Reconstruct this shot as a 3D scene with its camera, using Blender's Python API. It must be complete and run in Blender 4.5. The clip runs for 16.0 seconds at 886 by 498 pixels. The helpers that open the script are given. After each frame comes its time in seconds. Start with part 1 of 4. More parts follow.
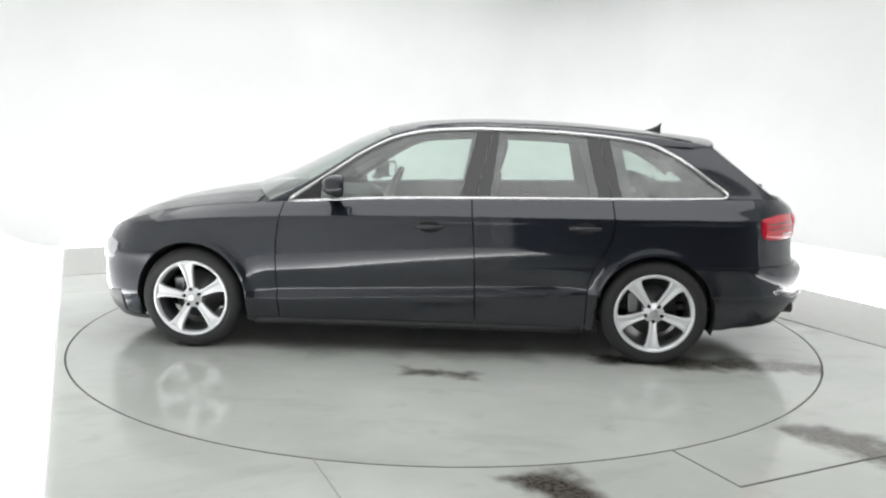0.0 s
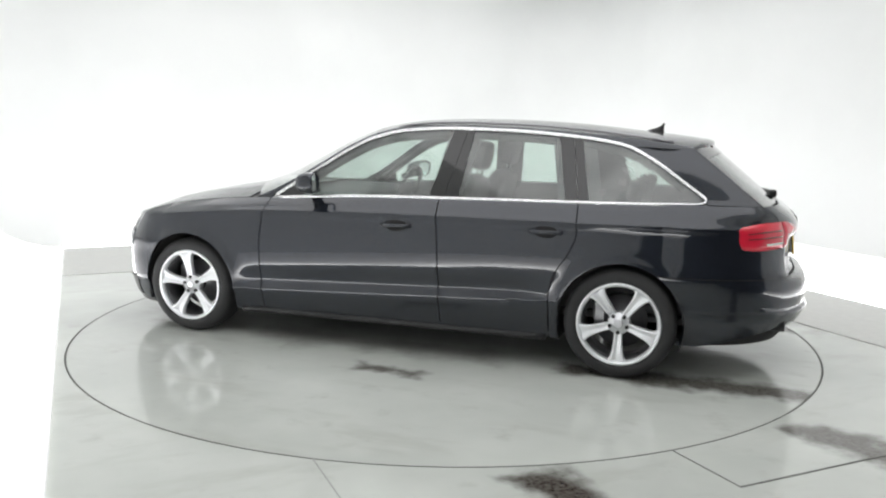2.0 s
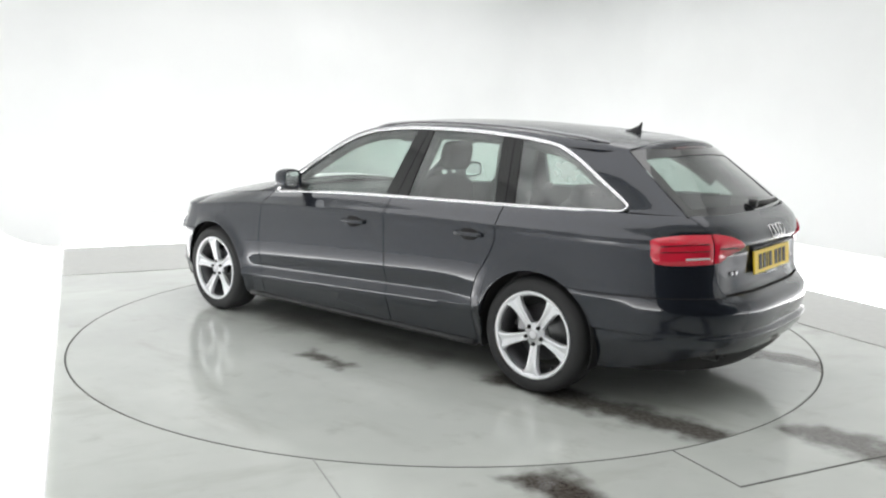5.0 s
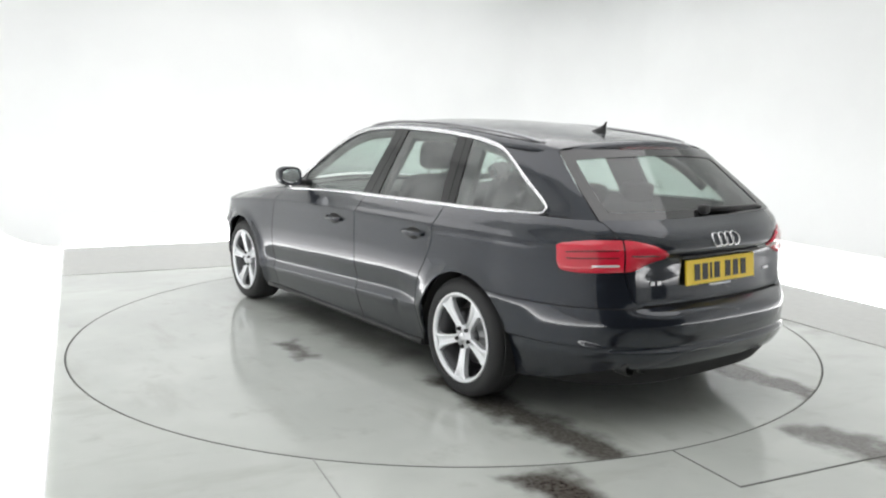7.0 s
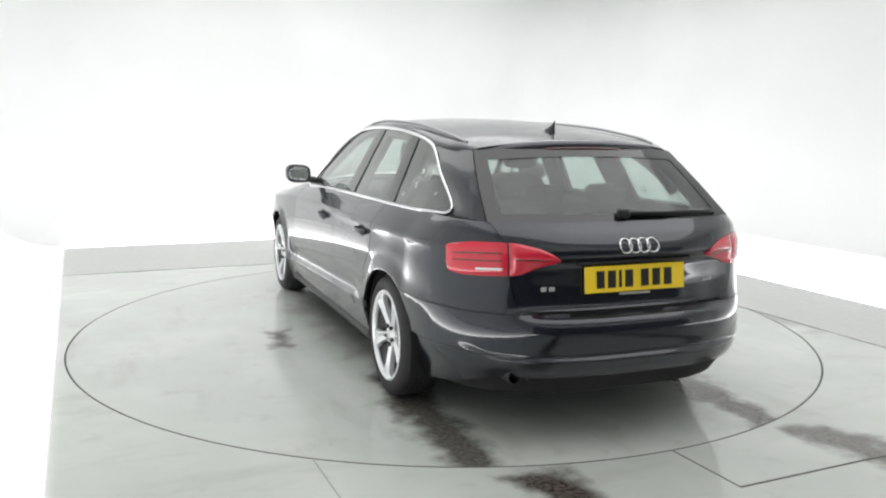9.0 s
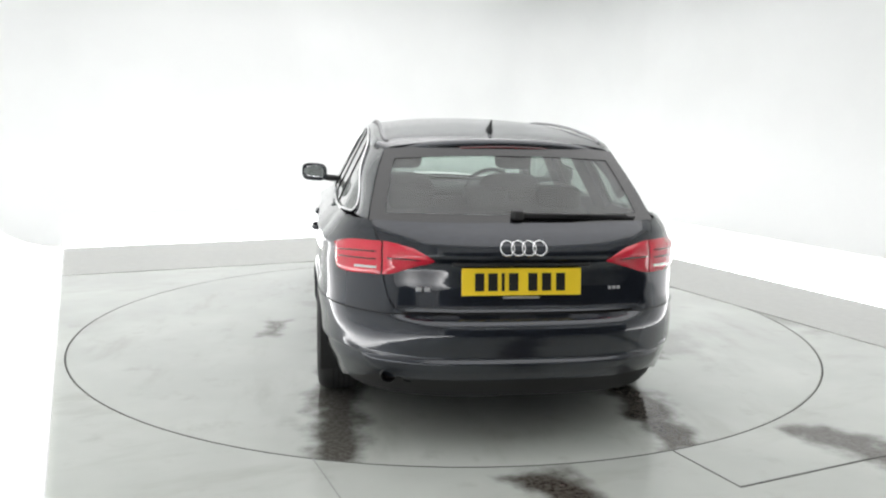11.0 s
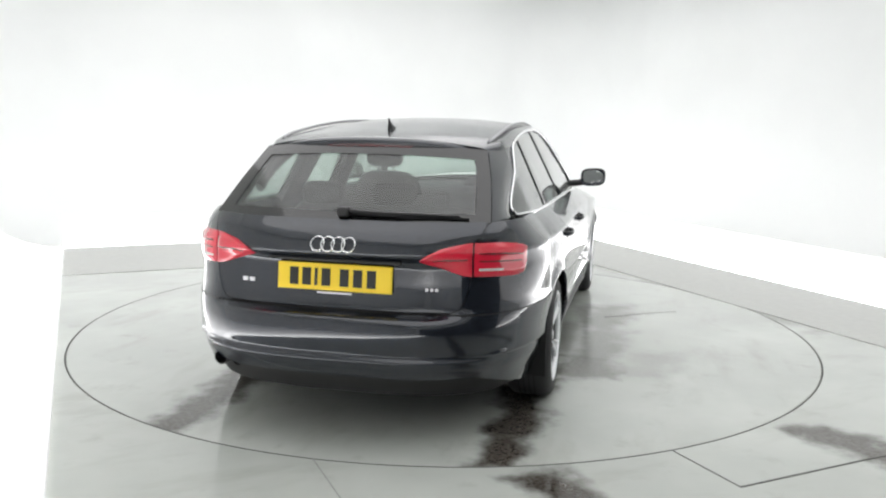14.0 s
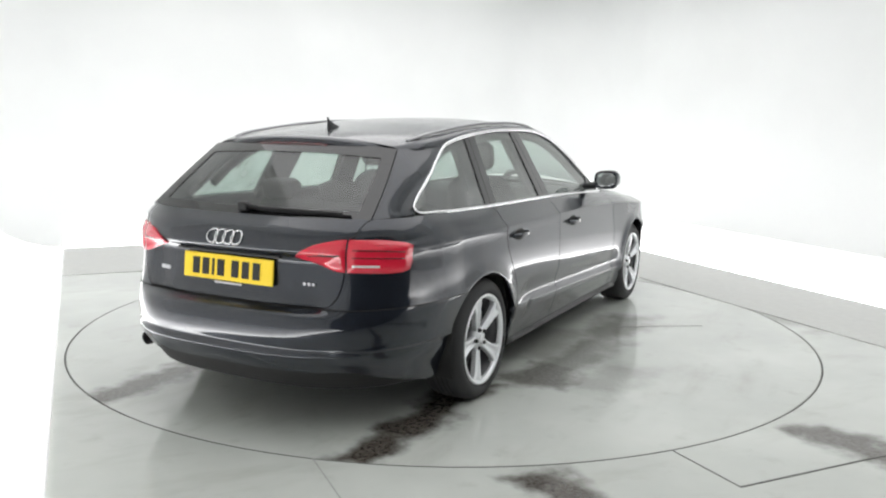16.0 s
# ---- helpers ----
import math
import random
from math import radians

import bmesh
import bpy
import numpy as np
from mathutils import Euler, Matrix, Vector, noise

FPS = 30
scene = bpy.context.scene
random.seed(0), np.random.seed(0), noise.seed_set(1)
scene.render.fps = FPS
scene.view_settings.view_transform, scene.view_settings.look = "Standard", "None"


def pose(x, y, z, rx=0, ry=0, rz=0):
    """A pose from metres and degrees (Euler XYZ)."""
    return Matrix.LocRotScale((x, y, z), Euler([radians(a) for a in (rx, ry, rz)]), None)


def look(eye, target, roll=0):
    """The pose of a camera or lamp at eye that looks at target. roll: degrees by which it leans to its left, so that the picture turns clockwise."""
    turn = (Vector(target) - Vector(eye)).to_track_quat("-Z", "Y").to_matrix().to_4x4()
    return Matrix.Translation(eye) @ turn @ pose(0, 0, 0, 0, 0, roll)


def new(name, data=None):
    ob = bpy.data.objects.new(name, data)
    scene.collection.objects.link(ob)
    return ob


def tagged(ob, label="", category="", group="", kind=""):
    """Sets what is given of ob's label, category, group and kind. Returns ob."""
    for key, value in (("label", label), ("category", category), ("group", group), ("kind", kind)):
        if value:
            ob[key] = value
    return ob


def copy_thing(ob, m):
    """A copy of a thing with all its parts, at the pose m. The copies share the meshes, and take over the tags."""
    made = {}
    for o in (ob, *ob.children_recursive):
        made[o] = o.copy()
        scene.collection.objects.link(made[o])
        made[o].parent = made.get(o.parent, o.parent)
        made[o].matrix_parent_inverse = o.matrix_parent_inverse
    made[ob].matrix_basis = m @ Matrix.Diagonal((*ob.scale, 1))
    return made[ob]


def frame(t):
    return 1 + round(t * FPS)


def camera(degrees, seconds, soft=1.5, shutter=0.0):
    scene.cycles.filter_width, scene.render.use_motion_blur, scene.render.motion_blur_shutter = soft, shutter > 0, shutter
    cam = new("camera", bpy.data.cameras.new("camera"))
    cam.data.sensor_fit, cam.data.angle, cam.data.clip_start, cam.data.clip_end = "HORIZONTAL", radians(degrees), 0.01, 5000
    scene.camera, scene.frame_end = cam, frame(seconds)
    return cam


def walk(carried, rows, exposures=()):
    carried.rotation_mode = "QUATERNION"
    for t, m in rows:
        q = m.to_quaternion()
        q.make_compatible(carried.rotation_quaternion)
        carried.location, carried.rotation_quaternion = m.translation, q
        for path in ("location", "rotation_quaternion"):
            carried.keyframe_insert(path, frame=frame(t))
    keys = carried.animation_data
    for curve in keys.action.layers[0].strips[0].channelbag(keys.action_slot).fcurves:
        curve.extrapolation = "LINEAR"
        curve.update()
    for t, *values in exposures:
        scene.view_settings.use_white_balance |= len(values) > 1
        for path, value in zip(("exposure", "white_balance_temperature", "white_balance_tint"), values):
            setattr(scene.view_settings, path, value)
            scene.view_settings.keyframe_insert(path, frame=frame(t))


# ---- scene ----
# camera on a tripod
cam = camera(57.32, 16.0, soft=2.2)
EYE = Vector((0.0, -5.624, 1.410))
AIM = EYE + Vector((-0.00271, 0.98796, -0.15467)) * 5
walk(cam, [(0.0, look(EYE, AIM, 0.93)), (16.0, look(EYE, AIM, 0.93))], exposures=[(0.0, 0.0), (16.0, 0.0)])

# ---- light: a white cove studio with soft ceiling panels and glow bands added along the foot of the cove ----
world = bpy.data.worlds.new("studio_dark")
scene.world = world
world.use_nodes = True
world.node_tree.nodes["Background"].inputs[0].default_value = (0.9, 0.95, 1.0, 1)
world.node_tree.nodes["Background"].inputs[1].default_value = 0.05
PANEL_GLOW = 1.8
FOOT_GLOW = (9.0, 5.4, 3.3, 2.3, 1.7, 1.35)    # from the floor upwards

ROOM = radians(24.5)            # the room's turn against the camera
U0, U1, V0, V1 = -2.50, 3.48, -6.6, 4.42   # edges of the grey floor, in the room's own axes
COVE, WALL_TOP = 1.0, 3.7
R_TABLE = 2.447
AXLE = (1.317, 0.028)           # the turntable's axis, seen from the rear axle


# ---- small tools ----
def curve(*pts):
    """A smooth function through a few (x, y) pairs, without overshoot."""
    pts = sorted(pts)
    xs = [float(p[0]) for p in pts]
    ys = [float(p[1]) for p in pts]
    n = len(xs)
    h = [xs[i + 1] - xs[i] for i in range(n - 1)]
    d = [(ys[i + 1] - ys[i]) / h[i] for i in range(n - 1)]
    m = [d[0]] + [0.0] * (n - 2) + [d[-1]]
    for i in range(1, n - 1):
        if d[i - 1] * d[i] > 0:
            w1, w2 = 2 * h[i] + h[i - 1], h[i] + 2 * h[i - 1]
            m[i] = (w1 + w2) / (w1 / d[i - 1] + w2 / d[i])

    def f(x):
        if x <= xs[0]:
            return ys[0]
        if x >= xs[-1]:
            return ys[-1]
        i = 0
        while x > xs[i + 1]:
            i += 1
        t = (x - xs[i]) / h[i]
        return ((1 + 2 * t) * (1 - t) ** 2 * ys[i] + t * (1 - t) ** 2 * h[i] * m[i]
                + t * t * (3 - 2 * t) * ys[i + 1] + t * t * (t - 1) * h[i] * m[i + 1])
    return f


def lerp(a, b, t):
    return a + (b - a) * t


def steps(a, b, n):
    return [a + (b - a) * i / n for i in range(n + 1)]


def add_grid(bm, f, us, vs, out=None, mirror=False):
    """A sheet through the points f(u, v); out: which way it faces. mirror adds its twin across the car's middle."""
    for side in ((1, -1) if mirror else (1,)):
        rows = []
        for u in us:
            row = []
            for v in vs:
                p = f(u, v)
                row.append(bm.verts.new((p[0], p[1] * side, p[2])))
            rows.append(row)
        faces = []
        for i in range(len(us) - 1):
            for j in range(len(vs) - 1):
                q = [rows[i][j], rows[i + 1][j], rows[i + 1][j + 1], rows[i][j + 1]]
                faces.append(bm.faces.new(q))
        total = 0.0
        for k in faces:
            k.normal_update()
            k.smooth = True
            if out is not None:
                total += k.normal.dot(Vector((out[0], out[1] * side, out[2]))) * k.calc_area()
        if total < 0:
            for k in faces:
                k.normal_flip()
    return bm


def add_box(bm, c, s, bevel=0.0, turn=None, segments=2):
    m = Matrix.Translation(c) @ (turn.to_4x4() if turn else Matrix()) @ Matrix.Diagonal((*s, 1))
    r = bmesh.ops.create_cube(bm, size=1, matrix=m)
    if bevel:
        es = list({e for v in r["verts"] for e in v.link_edges})
        b = bmesh.ops.bevel(bm, geom=es, offset=bevel, segments=segments, profile=0.5, affect="EDGES")
        for k in b["faces"]:
            k.smooth = True
    return bm


def add_tube(bm, pts, r, seg=8, closed=False, flat=1.0):
    """A round or flattened bar along points."""
    pts = [Vector(p) for p in pts]
    rings = []
    n = len(pts)
    for i, p in enumerate(pts):
        a = pts[(i - 1) % n] if closed or i else p
        b = pts[(i + 1) % n] if closed or i < n - 1 else p
        d = (b - a).normalized()
        side = d.cross(Vector((0, 0, 1)))
        if side.length < 1e-3:
            side = d.cross(Vector((0, 1, 0)))
        side.normalize()
        up = side.cross(d)
        rings.append([bm.verts.new(p + side * math.cos(2 * math.pi * k / seg) * r * flat + up * math.sin(2 * math.pi * k / seg) * r)
                      for k in range(seg)])
    for i in range(n if closed else n - 1):
        A, B = rings[i], rings[(i + 1) % n]
        for k in range(seg):
            bm.faces.new((A[k], A[(k + 1) % seg], B[(k + 1) % seg], B[k])).smooth = True
    if not closed:
        bm.faces.new(rings[0][::-1])
        bm.faces.new(rings[-1])
    return bm


def add_lathe(bm, profile, seg=48, axis="y", closed=True):
    """Turns (radius, along) pairs round an axis."""
    rings = []
    for r, a in profile:
        ring = []
        for k in range(seg):
            c, s = math.cos(2 * math.pi * k / seg) * r, math.sin(2 * math.pi * k / seg) * r
            ring.append(bm.verts.new((c, a, s) if axis == "y" else (c, s, a)))
        rings.append(ring)
    last = len(rings) if closed else len(rings) - 1
    for i in range(last):
        A, B = rings[i], rings[(i + 1) % len(rings)]
        for k in range(seg):
            bm.faces.new((A[k], B[k], B[(k + 1) % seg], A[(k + 1) % seg])).smooth = True
    bmesh.ops.recalc_face_normals(bm, faces=bm.faces)
    return bm


def part(name, bm, material, parent=None, label="", thick=0.0):
    me = bpy.data.meshes.new(name)
    if thick:
        bmesh.ops.remove_doubles(bm, verts=bm.verts, dist=1e-4)
        for e in bm.edges:
            e.smooth = not e.is_boundary
    bm.to_mesh(me)
    bm.free()
    ob = new(name, me)
    for m in (material if isinstance(material, (list, tuple)) else (material,)):
        me.materials.append(m)
    if parent is not None:
        ob.parent = parent
    if label:
        tagged(ob, label)
    if thick:
        mod = ob.modifiers.new("thickness", "SOLIDIFY")
        mod.thickness, mod.offset = thick, -1.0
    return ob


# ---- materials ----
def principled(name, color, rough=0.5, metal=0.0, coat=0.0, spec=0.5):
    m = bpy.data.materials.new(name)
    m.use_nodes = True
    b = m.node_tree.nodes["Principled BSDF"]
    b.inputs["Base Color"].default_value = (*color, 1)
    b.inputs["Roughness"].default_value = rough
    b.inputs["Metallic"].default_value = metal
    b.inputs["Specular IOR Level"].default_value = spec
    b.inputs["Coat Weight"].default_value = coat
    b.inputs["Coat Roughness"].default_value = 0.03
    return m, m.node_tree, b


def node(t, kind, **settings):
    n = t.nodes.new(kind)
    for key, value in settings.items():
        if key == "operation":
            n.operation = value
        elif key == "data_type":
            n.data_type = value
        elif key == "blend_type":
            n.blend_type = value
    return n


def math_node(t, op, a, b=None, c=None):
    n = t.nodes.new("ShaderNodeMath")
    n.operation = op
    for i, v in enumerate((a, b, c)):
        if v is None:
            continue
        if isinstance(v, (int, float)):
            n.inputs[i].default_value = v
        else:
            t.links.new(v, n.inputs[i])
    return n.outputs[0]


def noise_node(t, vec, scale, detail=4.0, rough=0.55):
    n = t.nodes.new("ShaderNodeTexNoise")
    n.inputs["Scale"].default_value = scale
    n.inputs["Detail"].default_value = detail
    n.inputs["Roughness"].default_value = rough
    t.links.new(vec, n.inputs["Vector"])
    return n.outputs["Fac"]


def ramp(t, x, lo, hi, a=0.0, b=1.0):
    n = t.nodes.new("ShaderNodeMapRange")
    n.interpolation_type = "SMOOTHSTEP"
    for i, v in enumerate((lo, hi, a, b)):
        n.inputs[i + 1].default_value = v
    t.links.new(x, n.inputs[0])
    return n.outputs[0]


def mix_color(t, fac, a, b):
    n = t.nodes.new("ShaderNodeMix")
    n.data_type = "RGBA"
    for i, v in ((0, fac), (6, a), (7, b)):
        if isinstance(v, (int, float)):
            n.inputs[i].default_value = v
        elif isinstance(v, tuple):
            n.inputs[i].default_value = (*v, 1)
        else:
            t.links.new(v, n.inputs[i])
    return n.outputs[2]


def bump(t, b, height, strength, dist=0.002):
    n = t.nodes.new("ShaderNodeBump")
    n.inputs["Strength"].default_value = strength
    n.inputs["Distance"].default_value = dist
    t.links.new(height, n.inputs["Height"])
    t.links.new(n.outputs[0], b.inputs["Normal"])


def object_vec(t):
    return t.nodes.new("ShaderNodeTexCoord").outputs["Object"]


def plaster_material():
    m, t, b = principled("white_cove_paint", (0.84, 0.85, 0.845), 0.6)
    v = object_vec(t)
    big, fine = noise_node(t, v, 0.7, 3), noise_node(t, v, 60, 3)
    t.links.new(mix_color(t, ramp(t, big, 0.35, 0.7), (0.80, 0.81, 0.805), (0.835, 0.845, 0.84)), b.inputs["Base Color"])
    bump(t, b, fine, 0.08)
    return m


def stain_reflection_box(t, xy, wob, x0, x1, y0, y1, soft=0.10):
    """1 inside a rough-edged patch of the floor, 0 outside."""
    sep = t.nodes.new("ShaderNodeSeparateXYZ")
    t.links.new(xy, sep.inputs[0])
    dx = math_node(t, "SUBTRACT", math_node(t, "ABSOLUTE", math_node(t, "SUBTRACT", sep.outputs[0], (x0 + x1) / 2)), (x1 - x0) / 2)
    dy = math_node(t, "SUBTRACT", math_node(t, "ABSOLUTE", math_node(t, "SUBTRACT", sep.outputs[1], (y0 + y1) / 2)), (y1 - y0) / 2)
    d = math_node(t, "MAXIMUM", dx, dy)
    return ramp(t, math_node(t, "ADD", d, wob), soft, -soft)


def floor_material(name, patches):
    """Pale grey resin-painted concrete, damp and glossy; given patches darken it: brown water marks, and the car's
    painted reflection.
    """
    m, t, b = principled(name, (0.5, 0.52, 0.5), 0.2, spec=0.5)
    v = object_vec(t)
    big, mid, fine = noise_node(t, v, 0.9, 4), noise_node(t, v, 4.5, 5, 0.6), noise_node(t, v, 45, 4, 0.6)
    streak_map = t.nodes.new("ShaderNodeMapping")
    streak_map.inputs["Scale"].default_value = (0.7, 2.0, 1.0)
    t.links.new(v, streak_map.inputs[0])
    streak = noise_node(t, streak_map.outputs[0], 1.6, 4, 0.6)
    col = mix_color(t, ramp(t, big, 0.3, 0.75), (0.485, 0.505, 0.474), (0.585, 0.608, 0.572))
    col = mix_color(t, ramp(t, mid, 0.55, 0.8, 0, 0.5), col, (0.36, 0.355, 0.325))
    col = mix_color(t, ramp(t, streak, 0.50, 0.78, 0, 0.40), col, (0.33, 0.325, 0.285))
    wob = math_node(t, "MULTIPLY", math_node(t, "SUBTRACT", noise_node(t, v, 3.6, 4, 0.55), 0.5), 0.40)
    total = None
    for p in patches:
        k = math_node(t, "MULTIPLY", stain_reflection_box(t, v, wob, *p[:4], p[5]), p[4])
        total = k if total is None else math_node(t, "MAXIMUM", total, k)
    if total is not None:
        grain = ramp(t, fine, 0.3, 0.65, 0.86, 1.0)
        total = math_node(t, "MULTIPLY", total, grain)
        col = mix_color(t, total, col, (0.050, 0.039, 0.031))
    t.links.new(col, b.inputs["Base Color"])
    t.links.new(ramp(t, mid, 0.3, 0.75, 0.07, 0.17), b.inputs["Roughness"])
    bump(t, b, noise_node(t, v, 9, 3), 0.03, 0.004)
    return m


def paint_material(name, beads):
    """Blue-black metallic car paint under clear lacquer; beads: how thickly rain drops stand on it."""
    m, t, b = principled(name, (0.015, 0.018, 0.027), 0.42, 0.7, 1.0, 0.12)
    b.inputs["Coat IOR"].default_value = 1.62
    v = object_vec(t)
    flake, spots = noise_node(t, v, 900, 1), noise_node(t, v, 60, 3, 0.7)
    t.links.new(mix_color(t, ramp(t, flake, 0.45, 0.7), (0.0095, 0.0120, 0.0180), (0.026, 0.0325, 0.047)), b.inputs["Base Color"])
    t.links.new(ramp(t, spots, 0.42, 0.68, 0.035 + 0.04 * beads, 0.11 + 0.12 * beads), b.inputs["Coat Roughness"])
    if beads:
        cell = t.nodes.new("ShaderNodeTexVoronoi")
        cell.inputs["Scale"].default_value = 95
        cell.inputs["Randomness"].default_value = 1.0
        t.links.new(v, cell.inputs["Vector"])
        drop = math_node(t, "MULTIPLY", ramp(t, cell.outputs["Distance"], 0.38, 0.05), ramp(t, noise_node(t, v, 9, 3), 0.38, 0.55))
        n = t.nodes.new("ShaderNodeBump")
        n.inputs["Strength"].default_value = 0.24 * beads
        n.inputs["Distance"].default_value = 0.004
        t.links.new(drop, n.inputs["Height"])
        t.links.new(n.outputs[0], b.inputs["Coat Normal"])
        t.links.new(n.outputs[0], b.inputs["Normal"])
    else:
        bump(t, b, noise_node(t, v, 3.0, 2), 0.02, 0.01)
    return m


def rough_material(name, color, rough, scale=120, amount=0.25, metal=0.0, bumps=0.15):
    m, t, b = principled(name, color, rough, metal)
    v = object_vec(t)
    f = noise_node(t, v, scale, 4)
    dark = tuple(c * (1 - amount) for c in color)
    lite = tuple(min(1, c * (1 + amount)) for c in color)
    t.links.new(mix_color(t, f, dark, lite), b.inputs["Base Color"])
    bump(t, b, f, bumps)
    return m


def glass_material(name, tint, gloss=1.0, film=0.0):
    """A thin pane: tinted see-through with a clear reflection, under a patchy film of fine rain drops."""
    m = bpy.data.materials.new(name)
    m.use_nodes = True
    t = m.node_tree
    t.nodes.clear()
    out, mix = t.nodes.new("ShaderNodeOutputMaterial"), t.nodes.new("ShaderNodeMixShader")
    tr, gl = t.nodes.new("ShaderNodeBsdfTransparent"), t.nodes.new("ShaderNodeBsdfGlossy")
    lw = t.nodes.new("ShaderNodeLayerWeight")
    lw.inputs[0].default_value = 0.5
    fall = math_node(t, "MULTIPLY_ADD", math_node(t, "POWER", lw.outputs["Facing"], 5.0), 0.90, 0.06)
    tr.inputs[0].default_value = (*tint, 1)
    gl.inputs["Roughness"].default_value = 0.02
    t.links.new(math_node(t, "MULTIPLY", fall, gloss), mix.inputs[0])
    t.links.new(tr.outputs[0], mix.inputs[1])
    t.links.new(gl.outputs[0], mix.inputs[2])
    haze, wet = t.nodes.new("ShaderNodeBsdfDiffuse"), t.nodes.new("ShaderNodeMixShader")
    haze.inputs[0].default_value = (0.82, 0.84, 0.83, 1)
    v = object_vec(t)
    drops = math_node(t, "MULTIPLY", ramp(t, noise_node(t, v, 5.0, 4, 0.6), 0.30, 0.70, 0.35, 1.0), ramp(t, noise_node(t, v, 16, 2), 0.35, 0.65, 0.7, 1.0))
    t.links.new(math_node(t, "MULTIPLY", drops, film), wet.inputs[0])
    t.links.new(mix.outputs[0], wet.inputs[1])
    t.links.new(haze.outputs[0], wet.inputs[2])
    t.links.new(wet.outputs[0], out.inputs[0])
    return m


def glow_material(name, color, strength):
    m = bpy.data.materials.new(name)
    m.use_nodes = True
    t = m.node_tree
    t.nodes.clear()
    out, e = t.nodes.new("ShaderNodeOutputMaterial"), t.nodes.new("ShaderNodeEmission")
    e.inputs[0].default_value, e.inputs[1].default_value = (*color, 1), strength
    t.links.new(e.outputs[0], out.inputs[0])
    return m


WHITE = plaster_material()
PAINT = paint_material("blue_black_metallic_paint", 0.0)
WET_PAINT = paint_material("rain_beaded_paint", 1.0)
RUBBER = rough_material("tyre_rubber", (0.022, 0.022, 0.023), 0.7, 200)
PLASTIC = rough_material("black_trim_plastic", (0.014, 0.014, 0.015), 0.45, 300)
DARK = rough_material("dark_underbody", (0.012, 0.012, 0.012), 0.85, 90)
GLOSS_BLACK = principled("gloss_black_pillar", (0.010, 0.010, 0.011), 0.08, 0, 0.5)[0]
CHROME = principled("bright_anodised_trim", (0.86, 0.86, 0.87), 0.16, 1.0)[0]
ALLOY = rough_material("silver_alloy_paint", (0.82, 0.83, 0.85), 0.34, 60, 0.07, 0.5, 0.02)
# inside of the rim, much darker than the wheel's face
BARREL = rough_material("dark_rim_barrel", (0.10, 0.10, 0.105), 0.5, 160, 0.2, 0.6, 0.05)
DISC = rough_material("brake_disc_steel", (0.30, 0.30, 0.31), 0.35, 160, 0.2, 0.9, 0.05)
GLASS = glass_material("green_tinted_glass", (0.76, 0.86, 0.81), 1.6, 0.20)
PRIVACY = glass_material("tinted_rear_glass", (0.66, 0.75, 0.71), 1.6, 0.26)
TAIL_GLASS = glass_material("tinted_tailgate_glass", (0.60, 0.69, 0.65), 1.5, 0.10)
RED = principled("red_lamp_lens", (0.62, 0.014, 0.040), 0.12, 0.0, 1.0)[0]
RED_DEEP = principled("deep_red_lamp_lens", (0.075, 0.004, 0.007), 0.15, 0.0, 1.0)[0]
CLEAR = principled("clear_lamp_lens", (0.75, 0.74, 0.74), 0.10, 0.3, 1.0)[0]
YELLOW = rough_material("yellow_reflective_plate", (0.93, 0.66, 0.035), 0.30, 500, 0.05, 0, 0.02)
LETTER = principled("plate_black", (0.012, 0.012, 0.012), 0.4)[0]
CLOTH = rough_material("black_seat_cloth", (0.045, 0.046, 0.047), 0.9, 40, 0.12, 0, 0.03)
LINER = rough_material("pale_grey_headliner", (0.42, 0.43, 0.42), 0.95, 300, 0.08)
CABIN = rough_material("soft_black_cabin_plastic", (0.05, 0.05, 0.052), 0.6, 110, 0.2, 0, 0.06)
MIRROR = principled("mirror_glass", (0.85, 0.87, 0.88), 0.02, 1.0)[0]
JOINT = rough_material("dark_floor_joint", (0.10, 0.10, 0.093), 0.8, 25, 0.6)
RAIL = rough_material("satin_aluminium_rail", (0.34, 0.34, 0.35), 0.38, 300, 0.08, 0.9, 0.02)
FAINT_JOINT = rough_material("filled_floor_joint", (0.30, 0.30, 0.285), 0.6, 25, 0.4)
BADGE = principled("satin_badge_metal", (0.62, 0.62, 0.64), 0.4, 1.0)[0]
HEADLAMP = principled("headlamp_glass", (0.42, 0.43, 0.46), 0.12, 0.5, 1.0)[0]


# ---- the room ----
def room_pt(u, v, z=0.0):
    c, s = math.cos(ROOM), math.sin(ROOM)
    return Vector((u * c - v * s, u * s + v * c, z))


def structure(name, bm, material, label, category="", thick=0.0):
    ob = part(name, bm, material, None, "", thick)
    return tagged(ob, label, category or name.split("_")[0], "", "structure")


